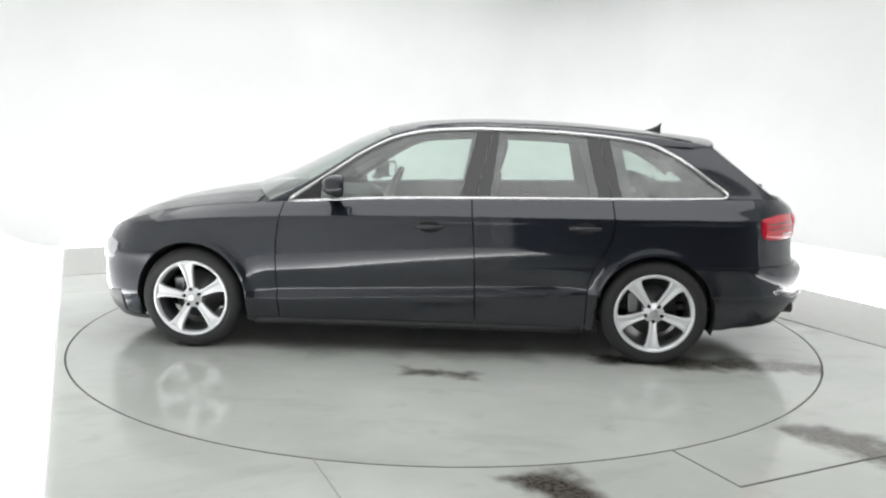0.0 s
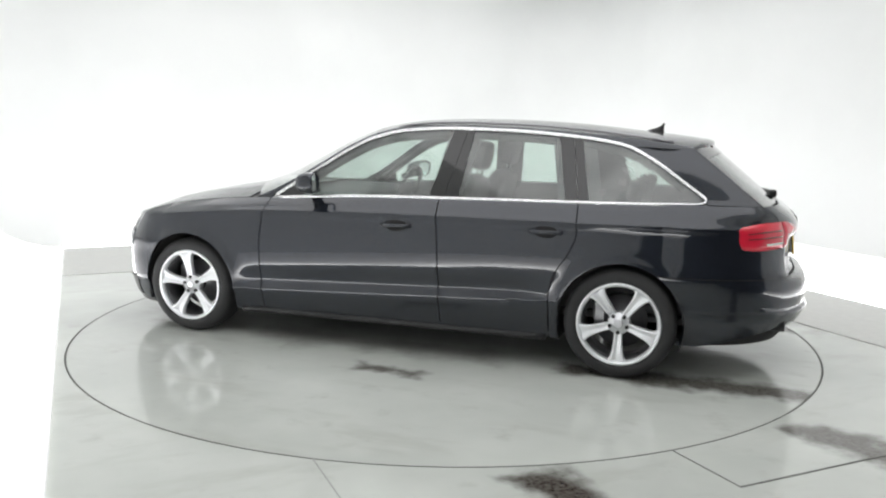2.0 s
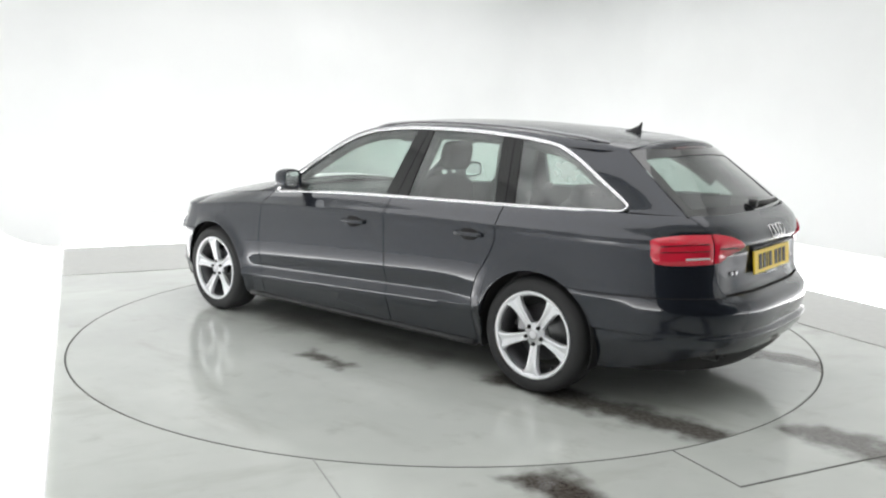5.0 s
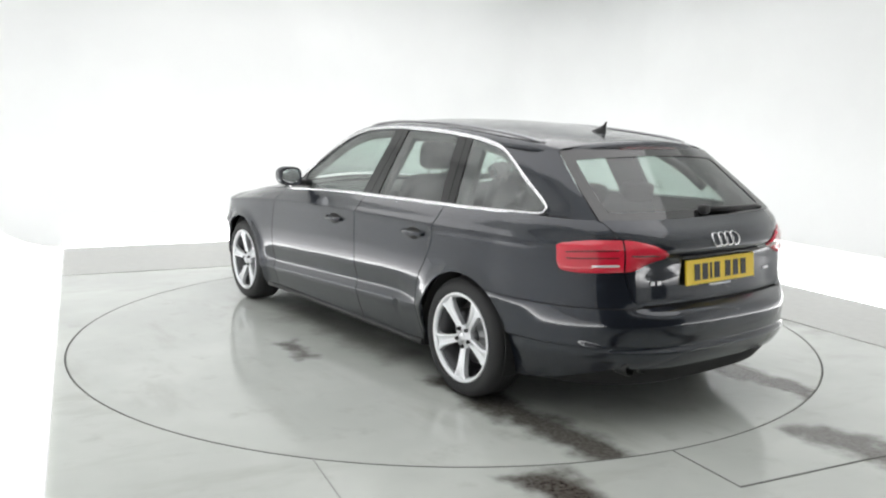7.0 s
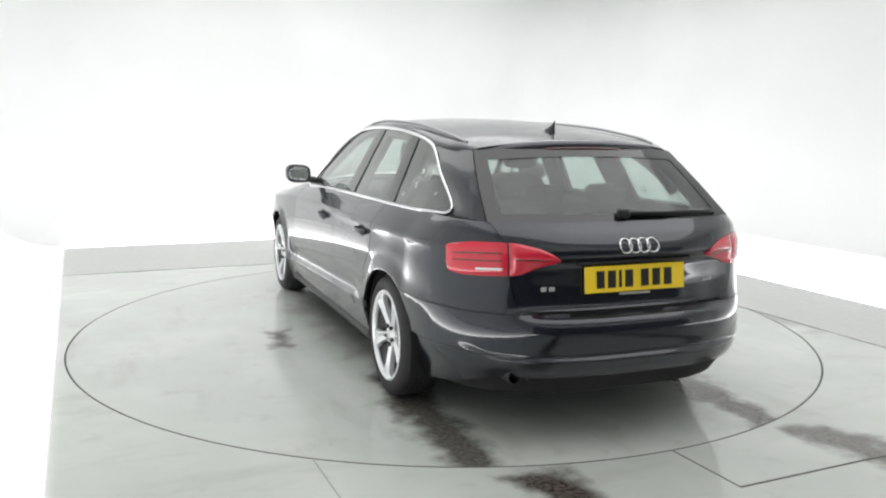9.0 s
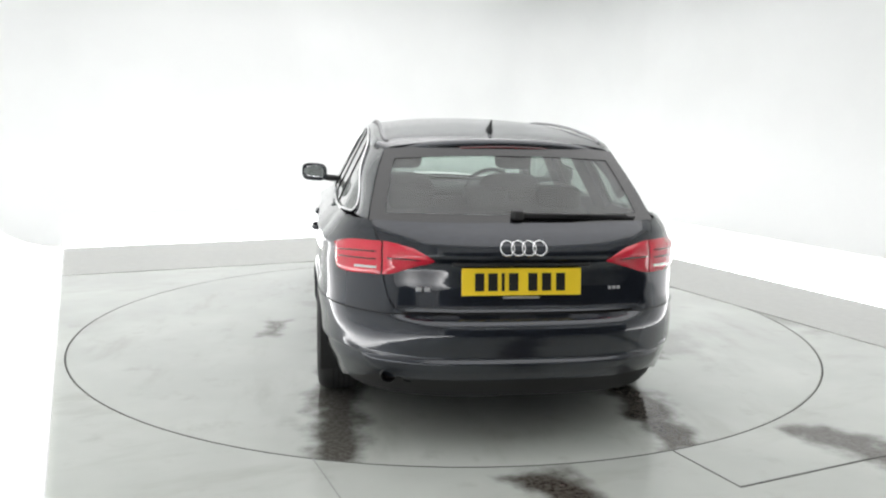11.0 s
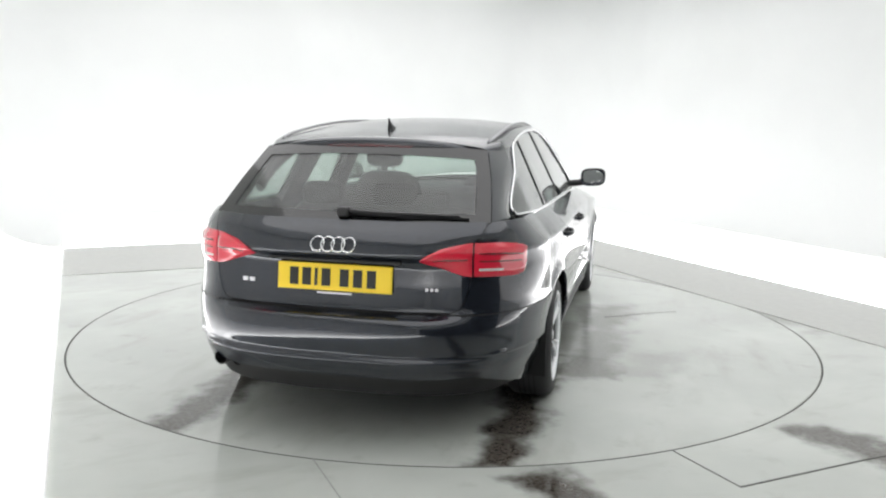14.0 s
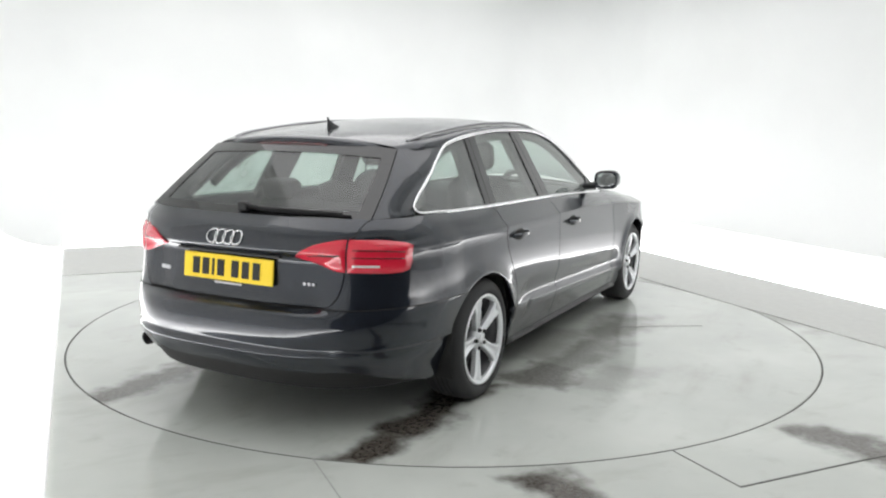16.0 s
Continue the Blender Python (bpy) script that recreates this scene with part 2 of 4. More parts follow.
def build_floor():
    # the slab has a round opening for the turntable
    bm = bmesh.new()
    inner, outer = [], []
    n = 180
    corners = [math.atan2(v, u) for u, v in ((U1, V1), (U0, V1), (U0, V0), (U1, V0))]
    angles = sorted([2 * math.pi * k / n - math.pi for k in range(n)] + corners)
    r0 = R_TABLE + 0.008
    for a in angles:
        c, s = math.cos(a), math.sin(a)
        k = min((U1 if c > 0 else U0) / c if abs(c) > 1e-9 else 1e9, (V1 if s > 0 else V0) / s if abs(s) > 1e-9 else 1e9)
        inner.append((bm.verts.new((c * r0, s * r0, 0)), bm.verts.new((c * r0, s * r0, -0.12))))
        outer.append((bm.verts.new((c * k, s * k, 0)), bm.verts.new((c * k, s * k, -0.12))))
    m = len(angles)
    for i in range(m):
        j = (i + 1) % m
        bm.faces.new((inner[i][0], outer[i][0], outer[j][0], inner[j][0]))
        bm.faces.new((inner[i][1], inner[j][1], outer[j][1], outer[i][1]))
        bm.faces.new((inner[i][0], inner[j][0], inner[j][1], inner[i][1]))
        bm.faces.new((outer[i][0], outer[i][1], outer[j][1], outer[j][0]))
    tracks = [(-0.80, -0.56, -6.0, -2.46, 1.0, 0.07), (0.66, 0.92, -6.0, -2.46, 0.9, 0.08), (2.3, 2.5, -1.2, 3.0, 0.35, 0.12)]
    floor = structure("floor", bm, floor_material("grey_resin_floor", tracks), "pale grey resin-painted concrete floor, damp with brown tyre marks", "floor")
    floor.rotation_euler = (0, 0, ROOM)
    # joints between the slabs
    for a, b, wd in (((-2.49, 2.75), (2.42, 2.75), 0.005), ((2.42, 2.75), (2.42, -6.5), 0.004), ((-1.485, -1.95), (-1.485, -3.3), 0.005),
                     ((-0.005, -2.46), (0.005, -2.85), 0.006), ((0.005, -2.85), (3.4, -2.86), 0.009)):
        A, B = Vector((*a, 0)), Vector((*b, 0))
        d = (B - A).normalized()
        bm = bmesh.new()
        add_box(bm, (A + B) / 2 + Vector((0, 0, 0.0005)), ((B - A).length, wd, 0.003), 0, Matrix.Rotation(math.atan2(d.y, d.x), 3, "Z"))
        part("joint", bm, JOINT if wd > 0.0051 else FAINT_JOINT, floor)
    # matt concrete strips along the back and one side, a few millimetres proud
    matt = rough_material("matt_grey_concrete", (0.55, 0.555, 0.535), 0.62, 14, 0.10, 0, 0.10)
    for (u0, u1, v0, v1) in ((U0 + 0.003, U1 - 0.003, 2.753, V1 - 0.003), (2.423, U1 - 0.003, V0 + 0.2, 2.747)):
        bm = bmesh.new()
        add_box(bm, ((u0 + u1) / 2, (v0 + v1) / 2, -0.004), (u1 - u0, v1 - v0, 0.018), 0.003, None, 1)
        part("slab", bm, matt, floor, "matt pale grey concrete strip")
    # the pit under the table
    bm = bmesh.new()
    bmesh.ops.create_cone(bm, cap_ends=True, segments=64, radius1=R_TABLE + 0.1, radius2=R_TABLE + 0.1, depth=0.02, matrix=Matrix.Translation((0, 0, -0.14)))
    structure("pit", bm, DARK, "dark pit below the turntable", "pit")


def offset_outline(d):
    """The floor's outline moved outwards by d, its corners rounded."""
    pts = []
    for (u, v), a0 in (((U1, V1), 0), ((U0, V1), 90), ((U0, V0), 180), ((U1, V0), 270)):
        for k in range(13):
            a = radians(a0 + 90 * k / 12)
            pts.append((u + d * math.cos(a), v + d * math.sin(a)))
    return pts


def build_walls():
    bm = bmesh.new()
    profile = [(COVE * math.sin(radians(a)), COVE * (1 - math.cos(radians(a)))) for a in steps(0, 90, 14)] + [(COVE, 2.4), (COVE, WALL_TOP)]
    rings = []
    for d, z in profile:
        rings.append([bm.verts.new(room_pt(u, v, z)) for u, v in offset_outline(d)])
    n = len(rings[0])
    for A, B in zip(rings, rings[1:]):
        for k in range(n):
            f = bm.faces.new((A[k], B[k], B[(k + 1) % n], A[(k + 1) % n]))
            f.smooth = True
    bmesh.ops.remove_doubles(bm, verts=bm.verts, dist=1e-5)
    wall = structure("wall_cove", bm, WHITE, "seamless white studio wall, curved up from the floor", "wall")
    mod = wall.modifiers.new("thickness", "SOLIDIFY")
    mod.thickness, mod.offset = 0.08, -1.0
    # unseen end wall behind the camera; dark drive-in door sized for the paint's reflections
    bm = bmesh.new()
    um, vw, dw, dh = (U0 + U1) / 2, V0 + 0.12, 3.7, 2.35
    lo, hi = U0 - COVE, U1 + COVE
    add_box(bm, ((lo + um - dw) / 2, vw, WALL_TOP / 2), (um - dw - lo, 0.1, WALL_TOP))
    add_box(bm, ((hi + um + dw) / 2, vw, WALL_TOP / 2), (hi - um - dw, 0.1, WALL_TOP))
    add_box(bm, (um, vw, (WALL_TOP + dh) / 2), (2 * dw, 0.1, WALL_TOP - dh))
    entry = structure("wall_entry", bm, WHITE, "plain white end wall with a wide drive-in opening", "wall")
    entry.rotation_euler = (0, 0, ROOM)
    bm = bmesh.new()
    add_box(bm, (um, vw - 0.09, dh / 2), (2 * dw + 0.1, 0.06, dh + 0.1))
    door = structure("door_1", bm, rough_material("dark_grey_shutter", (0.03, 0.031, 0.034), 0.7, 8), "closed dark grey drive-in shutter, unseen, for dark reflections in the paint", "door")
    door.rotation_euler = (0, 0, ROOM)
    # seam of the cove panel beside the floor
    bm = bmesh.new()
    a = radians(11)
    d, z = COVE * math.sin(a) - 0.002, COVE * (1 - math.cos(a)) + 0.02
    add_tube(bm, [room_pt(U0 - d, v, z) for v in (2.75, 1.8, 0.8, -0.15)], 0.004, 5)
    structure("trim", bm, JOINT, "thin dark seam in the white cove", "trim")
    # ceiling
    bm = bmesh.new()
    add_box(bm, ((U0 + U1) / 2, (V0 + V1) / 2, WALL_TOP + 0.05), (U1 - U0 + 2 * COVE + 0.2, V1 - V0 + 2 * COVE + 0.2, 0.1))
    ceil = structure("ceiling", bm, WHITE, "plain white studio ceiling", "ceiling")
    ceil.rotation_euler = (0, 0, ROOM)


def build_lights():
    glow = glow_material("softbox_diffuser", (1.0, 1.0, 1.0), PANEL_GLOW)
    root = new("ceiling_light")
    bm = bmesh.new()
    add_box(bm, (0, 0, -0.03), (2.7, 4.4, 0.02))
    part("diffuser", bm, glow, root)
    bm = bmesh.new()
    for c, sz in (((0, 2.19, -0.018), (2.7, 0.02, 0.036)), ((0, -2.19, -0.018), (2.7, 0.02, 0.036)),
                  ((1.34, 0, -0.018), (0.02, 4.36, 0.036)), ((-1.34, 0, -0.018), (0.02, 4.36, 0.036))):
        add_box(bm, c, sz)
    part("frame", bm, WHITE, root)
    tagged(root, "large white softbox panel on the ceiling", "light", "ceiling softboxes")
    spots = [(u, v) for u in (-1.20, 1.50) for v in (-2.0, 2.4)]
    root.matrix_basis = Matrix.Translation(room_pt(*spots[0], WALL_TOP)) @ Matrix.Rotation(ROOM, 4, "Z")
    for u, v in spots[1:]:
        copy_thing(root, Matrix.Translation(room_pt(u, v, WALL_TOP)) @ Matrix.Rotation(ROOM, 4, "Z"))
    # glow added at the cove's foot beside the floor; each dimmer band imitates falloff
    foot = [glow_material("cove_glow_band", (1.0, 1.0, 1.0), g) for g in FOOT_GLOW]
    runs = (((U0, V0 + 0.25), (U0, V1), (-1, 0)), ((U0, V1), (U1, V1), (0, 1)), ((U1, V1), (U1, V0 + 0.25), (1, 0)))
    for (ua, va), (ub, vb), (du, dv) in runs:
        lamp = new("cove_glow_bands")
        tagged(lamp, "long bands of added glow along the cove's foot", "light", "cove strip lights")

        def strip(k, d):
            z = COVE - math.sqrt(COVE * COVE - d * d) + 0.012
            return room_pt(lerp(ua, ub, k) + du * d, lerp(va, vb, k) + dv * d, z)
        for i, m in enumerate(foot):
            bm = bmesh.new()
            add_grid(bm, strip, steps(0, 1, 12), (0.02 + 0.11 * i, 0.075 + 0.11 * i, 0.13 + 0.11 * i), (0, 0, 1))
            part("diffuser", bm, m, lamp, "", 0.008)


def build_turntable():
    root = new("turntable")
    ax, ay = AXLE
    # last patch: the car's dark underside reflection on damp floor, put into the colour
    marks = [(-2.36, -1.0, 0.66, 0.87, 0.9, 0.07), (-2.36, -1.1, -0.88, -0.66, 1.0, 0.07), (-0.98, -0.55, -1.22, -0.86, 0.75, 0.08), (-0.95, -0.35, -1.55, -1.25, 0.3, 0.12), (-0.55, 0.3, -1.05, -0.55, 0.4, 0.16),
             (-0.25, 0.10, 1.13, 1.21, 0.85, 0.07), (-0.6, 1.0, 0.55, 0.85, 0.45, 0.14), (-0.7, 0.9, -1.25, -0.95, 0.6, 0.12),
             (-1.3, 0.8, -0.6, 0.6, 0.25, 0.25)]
    bm = bmesh.new()
    add_lathe(bm, [(0.001, 0.0), (1.2, 0.0), (R_TABLE - 0.004, 0.0), (R_TABLE, -0.004), (R_TABLE, -0.12), (0.001, -0.12)], 180, "z", False)
    for f in bm.faces:
        f.smooth = False
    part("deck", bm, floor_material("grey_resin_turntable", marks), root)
    bm = bmesh.new()
    add_lathe(bm, [(R_TABLE + 0.0005, 0.0008), (R_TABLE + 0.004, 0.0008), (R_TABLE + 0.004, -0.05), (R_TABLE + 0.0005, -0.05)], 180, "z")
    part("rim", bm, JOINT, root, "dark steel edge ring")
    bm = bmesh.new()
    add_tube(bm, [(0.50, -1.10, 0.0002), (0.60, -1.24, 0.0002), (0.71, -1.38, 0.0002), (0.86, -1.63, 0.0002)], 0.003, 5)
    part("crack", bm, FAINT_JOINT, root, "fine crack in the resin")
    tagged(root, "round turntable flush with the floor, grey with wet brown tyre marks and a painted car reflection", "turntable")
    return root


# ---- the estate car: x forward from the rear axle, y to its left ----
WB, WZ = 2.808, 0.314           # wheelbase, wheel centre height
ARCH_F, ARCH_R = 0.351, 0.345
XR, XF = -0.22, 3.02            # where the plan turns into the tail and the nose
BUMP = 0.60                     # top of the bumpers at the wheel arches
SILL = 0.185

tail_p = curve((0.88, 2.35), (0.985, 3.3))     # roundness of the tail's plan, along and across; squarer under the rear window
tail_q = curve((0.88, 3.2), (0.985, 4.6))
half_width = curve((-0.25, 0.861), (0.0, 0.886), (0.3, 0.896), (1.2, 0.896), (2.2, 0.902), (2.7, 0.917), (2.95, 0.916), (3.1, 0.904))
belt_half = curve((-0.25, 0.764), (0.3, 0.788), (1.2, 0.792), (2.2, 0.792), (2.6, 0.782), (2.9, 0.758), (3.1, 0.730))
belt_z = curve((-0.95, 0.965), (-0.75, 0.985), (-0.42, 0.985), (0.2, 0.976), (0.87, 0.967), (1.56, 0.953), (2.21, 0.918),
               (2.56, 0.895), (2.95, 0.850), (3.15, 0.815), (3.35, 0.760), (3.50, 0.690))
crease_z = curve((-0.9, 0.860), (-0.4, 0.866), (0.2, 0.864), (1.2, 0.857), (2.2, 0.832), (2.93, 0.785), (3.2, 0.74), (3.5, 0.64))
low_crease = curve((0.3, 0.418), (1.5, 0.365), (2.4, 0.325))
tail_x = curve((0.17, -0.860), (0.235, -0.925), (0.30, -0.958), (0.36, -0.976), (0.42, -0.986), (0.49, -0.999), (0.54, -0.998), (0.575, -0.978),
               (0.592, -0.935), (0.63, -0.902), (0.72, -0.893), (0.79, -0.893), (0.822, -0.908), (0.846, -0.928), (0.88, -0.921), (0.925, -0.886),
               (0.965, -0.832), (1.00, -0.785))
tail_plain = curve((0.17, -0.860), (0.235, -0.930), (0.30, -0.958), (0.36, -0.976), (0.50, -0.984), (0.58, -0.968), (0.64, -0.948), (0.72, -0.938),
                   (0.845, -0.932), (0.925, -0.884), (1.00, -0.785))
nose_x = curve((0.12, 3.47), (0.22, 3.58), (0.34, 3.612), (0.50, 3.606), (0.62, 3.575), (0.70, 3.53), (0.74, 3.48), (0.80, 3.42))
tuck = curve((0.12, -0.10), (0.18, -0.050), (0.24, -0.030), (0.30, -0.018))


def side_y(x, z, flare=1.0):
    """Half the body's width at a place on its flank."""
    w, zc, zt, lc = half_width(x), crease_z(x), belt_z(x), low_crease(x)
    if z > zc:
        k = min(1.2, (z - zc) / (zt - zc))
        edge = w - 0.004 - 0.022 * min(1, k * 3)
        return edge - (w - 0.026 - belt_half(x)) * k ** 1.7
    d = tuck(z) if z < lc else 0.0
    if z < lc:
        d = min(d, -0.004 - 0.036 * max(0, (lc - z) / 0.12) ** 1.15)
    else:
        k = (z - lc) / (zc - lc)                       # hollow above the sill, full under the shoulder
        mid = max(0.0, min(1.0, (x - 0.36) / 0.22)) * max(0.0, min(1.0, (2.50 - x) / 0.22))
        far = max(0.0, min(1.0, (x + 0.40) / 1.2)) * max(0.0, min(1.0, (3.10 - x) / 0.8))
        z1 = lc + 0.04 + 0.115 * far * far * (3 - 2 * far)   # bulge line: faces slightly up above it, undercut below
        if z > z1:
            q = (z - z1) / (zc - z1)
            d = -0.018 * max(0.0, (q - 0.20) / 0.80) ** 2.0 - 0.0016 * max(0.0, (0.20 - q) / 0.20) ** 2 + 0.008 * max(0.0, (q - 0.80) / 0.20) ** 2
        else:
            q = (z1 - z) / (z1 - lc)
            d = -0.0016 - 0.021 * mid * math.sin(min(1.0, q / 0.66) * math.pi / 2) ** 1.3
            if q > 0.66:
                d += 0.017 * mid * ((q - 0.66) / 0.34) ** 1.4
        d += 0.004
    for xa, ra in ((0.0, ARCH_R), (WB, ARCH_F)):       # flared lips
        r = math.hypot(x - xa, z - WZ)
        d += flare * (0.012 if xa < 1 else 0.019) * math.exp(-((r - ra) / 0.040) ** 2)
    return w + d


def tail_blend(z, phi):
    """The tailgate's hollow fades out towards the corners."""
    k = max(0.0, min(1.0, (phi - 0.60) / 0.20))
    k = k * k * (3 - 2 * k)
    far = max(0.0, min(1.0, (phi - 0.36) / 0.20))
    far = far * far * (3 - 2 * far)
    top = 0.400 + 0.040 * (1 - far)                    # the bumper's ridge: a ledge above, a long slope below
    d = z - top
    ridge = max(0.0, 1 - d / 0.020) if d > 0 else max(0.0, 1 + d / 0.085) ** 0.8
    return lerp(tail_plain(z), tail_x(z), k) - 0.026 * far * ridge


def skin(s, z, out=0.0):
    """A place on the body: s from -1 (middle of the tail) over 0 to 1 (the flank) to 2 (middle of the nose)."""
    def at(s, z):
        if s < 0:
            phi = min(1.0, -s)
            a = phi * math.pi / 2
            xr = tail_blend(z, phi)
            return Vector((XR + (xr - XR) * math.sin(a) ** (2 / tail_p(z)), side_y(XR, z, max(0.0, 1 - 4 * phi)) * max(0.0, math.cos(a)) ** (2 / tail_q(z)), z))
        if s > 1:
            a = min(1.0, s - 1) * math.pi / 2
            return Vector((XF + (nose_x(z) - XF) * math.sin(a) ** (2 / 2.15), side_y(XF, z) * max(0.0, math.cos(a)) ** (2 / 2.5), z))
        x = XR + s * (XF - XR)
        return Vector((x, side_y(x, z), z))
    p = at(s, z)
    if out:
        e = 0.004
        du = at(s + e, z) - at(s - e, z) if -1 + e < s < 2 - e else Vector((0, 1 if s < 0 else -1, 0))
        dv = at(s, z + e) - at(s, z - e)
        n = dv.cross(du)
        if n.length > 1e-9:
            n.normalize()
            ref = Vector((-1, 0, 0)) if s < -0.6 else Vector((1, 0, 0)) if s > 1.6 else Vector((0, 1, 0))
            if n.dot(ref) < 0:
                n = -n
            p = p + n * out
    return p


def s_at(x):
    return (x - XR) / (XF - XR)


def s_tail(y, z=0.8):
    """The s of a place on the tail, y off the middle."""
    k = min(1.0, abs(y) / side_y(XR, z))
    return -math.acos(k ** (tail_q(z) / 2)) / (math.pi / 2)


def s_corner(x, z=0.8):
    k = (XR - x) / (XR - tail_plain(z))
    return -math.asin(min(1, k ** (tail_p(z) / 2))) / (math.pi / 2)


def arch(x, xa, r):
    k = r * r - (x - xa) ** 2
    return WZ + math.sqrt(k) if k > 0 else None


def top_at(s):
    if s < 0:
        p = skin(s, 0.97)
        return belt_z(p.x)
    if s > 1:
        return belt_z(skin(s, 0.72).x + 0.03)
    return belt_z(XR + s * (XF - XR))


def flank_stations(x0, x1, xa, r, n=26):
    """Places along x, gathered where the wheel arch rises."""
    xs = {round(x, 5) for x in steps(x0, x1, n)}
    for k in range(41):
        x = xa + r * math.cos(math.pi * k / 40) * 0.99999
        if x0 <= x <= x1:
            xs.add(round(x, 5))
    for e in (r + 0.0004, -r - 0.0004):
        if x0 < xa + e < x1:
            xs.add(xa + e)
    return sorted(xs)


GAP = 0.0035
line_a = curve((0.15, 2.262), (0.6, 2.272), (0.95, 2.235))       # front door, front
line_b = curve((0.15, 1.058), (0.6, 1.066), (0.95, 1.092))       # between the doors
line_c = curve((0.15, 0.400), (0.45, 0.396), (0.58, 0.362), (0.70, 0.288), (0.80, 0.252), (0.97, 0.262))   # rear door, rear


def mirrored(bm):
    """The same sheet for the other side of the car."""
    b = bm.copy()
    for v in b.verts:
        v.co.y = -v.co.y
    bmesh.ops.reverse_faces(b, faces=b.faces)
    return b


def both(name, bm, material, parent, label="", thick=0.0):
    twin = mirrored(bm)
    a = part(name, bm, material, parent, label, thick)
    b = part(name, twin, material, parent, label, thick)
    return a, b


VS = steps(0, 1, 4) + [1 + t ** 1.4 for t in steps(0, 1, 20)[1:]] + [2 + t for t in (0.06, 0.14, 0.26, 0.42, 0.6, 0.8, 1.0)]


def row_z(x, v, bottom):
    """Heights that follow the sill crease (v = 1) and the shoulder crease (v = 2)."""
    top, zc = belt_z(x), crease_z(x)
    lc = max(low_crease(x), bottom + 0.04 * (zc - bottom))
    if v <= 1:
        return lerp(bottom, lc, v)
    if v <= 2:
        return lerp(lc, zc, v - 1)
    return lerp(zc, top, v - 2)


def build_lower_body(car):
    # doors
    bm = bmesh.new()
    panel_rows(bm, lambda z: line_b(z) + GAP, lambda z: line_a(z) - GAP)
    front = both("front_door", bm, PAINT, car, "", 0.02)
    bm = bmesh.new()
    panel_rows(bm, lambda z: line_c(z) + GAP, lambda z: line_b(z) - GAP)
    rear = both("rear_door", bm, PAINT, car, "", 0.02)
    # rear quarters, from the door round to the tailgate
    bm = bmesh.new()
    gate_y = curve((0.60, 0.515), (0.62, 0.548), (0.66, 0.572), (0.75, 0.592), (0.85, 0.600), (0.93, 0.622), (1.0, 0.650))

    def s_gate(z):
        return s_tail(gate_y(z), z)

    def quarter_bottom(x):
        a = arch(x, 0.0, ARCH_R)
        if a is not None:
            return a if x > 0 else max(a, BUMP)
        return SILL if x > 0 else BUMP
    xs = flank_stations(XR, 0.40, 0.0, ARCH_R)
    add_grid(bm, lambda x, v: quarter_pt(x, v, quarter_bottom), xs, VS, (0, 1, 0))

    def back(u, v):
        z = 0.8
        for _ in range(4):
            s = lerp(s_gate(z), 0.0, u)
            x = skin(s, 0.8).x
            zc, zt = crease_z(x), top_at(s)
            lc = BUMP + 0.04 * (zc - BUMP)
            z = lerp(BUMP, lc, v) if v <= 1 else lerp(lc, zc, v - 1) if v <= 2 else lerp(zc, zt, v - 2)
        return skin(s, z)
    add_grid(bm, back, steps(0, 1, 22), VS, (-0.3, 1, 0))
    both("rear_quarter", bm, PAINT, car, "", 0.012)
    # front wings
    bm = bmesh.new()

    def wing_bottom(x):
        a = arch(x, WB, ARCH_F)
        if a is not None:
            return a if x < WB else max(a, BUMP)
        return SILL if x < WB else BUMP

    def wing_pt(x, v):
        k = max(0.0, 1 - (x - 2.24) / 0.16)
        z = 0.5
        for _ in range(5):
            xx = x + k * (line_a(z) + GAP - 2.24)
            z = row_z(xx, v, wing_bottom(xx))
        return skin(s_at(xx), z)
    add_grid(bm, wing_pt, flank_stations(2.24, XF, WB, ARCH_F), VS, (0, 1, 0))
    add_grid(bm, lambda s, v: skin(s, lerp(BUMP, top_at(s), v / 3)), steps(1, 1.40, 8), VS, (0.3, 1, 0))
    both("front_wing", bm, PAINT, car, "", 0.012)
    # bumpers
    zs = [0.17, 0.19, 0.22, 0.26, 0.30, 0.33, 0.355, 0.375, 0.390, 0.398, 0.404, 0.411, 0.418, 0.424, 0.432, 0.440, 0.448, 0.458, 0.48, 0.51, 0.54, 0.56, 0.575, 0.585, 0.597]
    bm = bmesh.new()

    def rear_bumper(u, z):
        edge = math.sqrt(max(0, ARCH_R ** 2 - (z - WZ) ** 2))
        s = lerp(s_corner_edge(-edge), -1, u)
        foot = lerp(0.205, 0.318, min(1, max(0, (u - 0.1) / 0.45)))
        return skin(s, z if z > 0.36 else lerp(foot, 0.36, (z - 0.17) / 0.19))
    add_grid(bm, rear_bumper, steps(0, 1, 44), zs, (-0.4, 0.8, 0), mirror=True)
    bump_ob = part("rear_bumper", bm, PAINT, car, "", 0.012)
    bm = bmesh.new()
    zf = zs[:-1] + [0.597]

    def front_bumper(u, z):
        edge = WB + math.sqrt(max(0, ARCH_F ** 2 - (z - WZ) ** 2))
        s0 = s_at(edge) if edge < XF else s_nose_edge(edge, z)
        return skin(lerp(s0, 2, u), z)
    add_grid(bm, front_bumper, steps(0, 1, 40), zf, (0.6, 0.6, 0), mirror=True)
    add_grid(bm, lambda s, v: skin(s, lerp(BUMP, top_at(s), v / 3)), steps(1.403, 2, 16), VS, (0.8, 0.4, 0), mirror=True)
    fb = part("front_bumper", bm, PAINT, car, "", 0.012)
    # tailgate, lower half
    bm = bmesh.new()

    def gate(u, v):
        z = 0.8
        for _ in range(4):
            s = lerp(-1.0, s_gate(z) - 0.006, u)
            z = lerp(0.606, top_at(s), v)
        return skin(s, z)
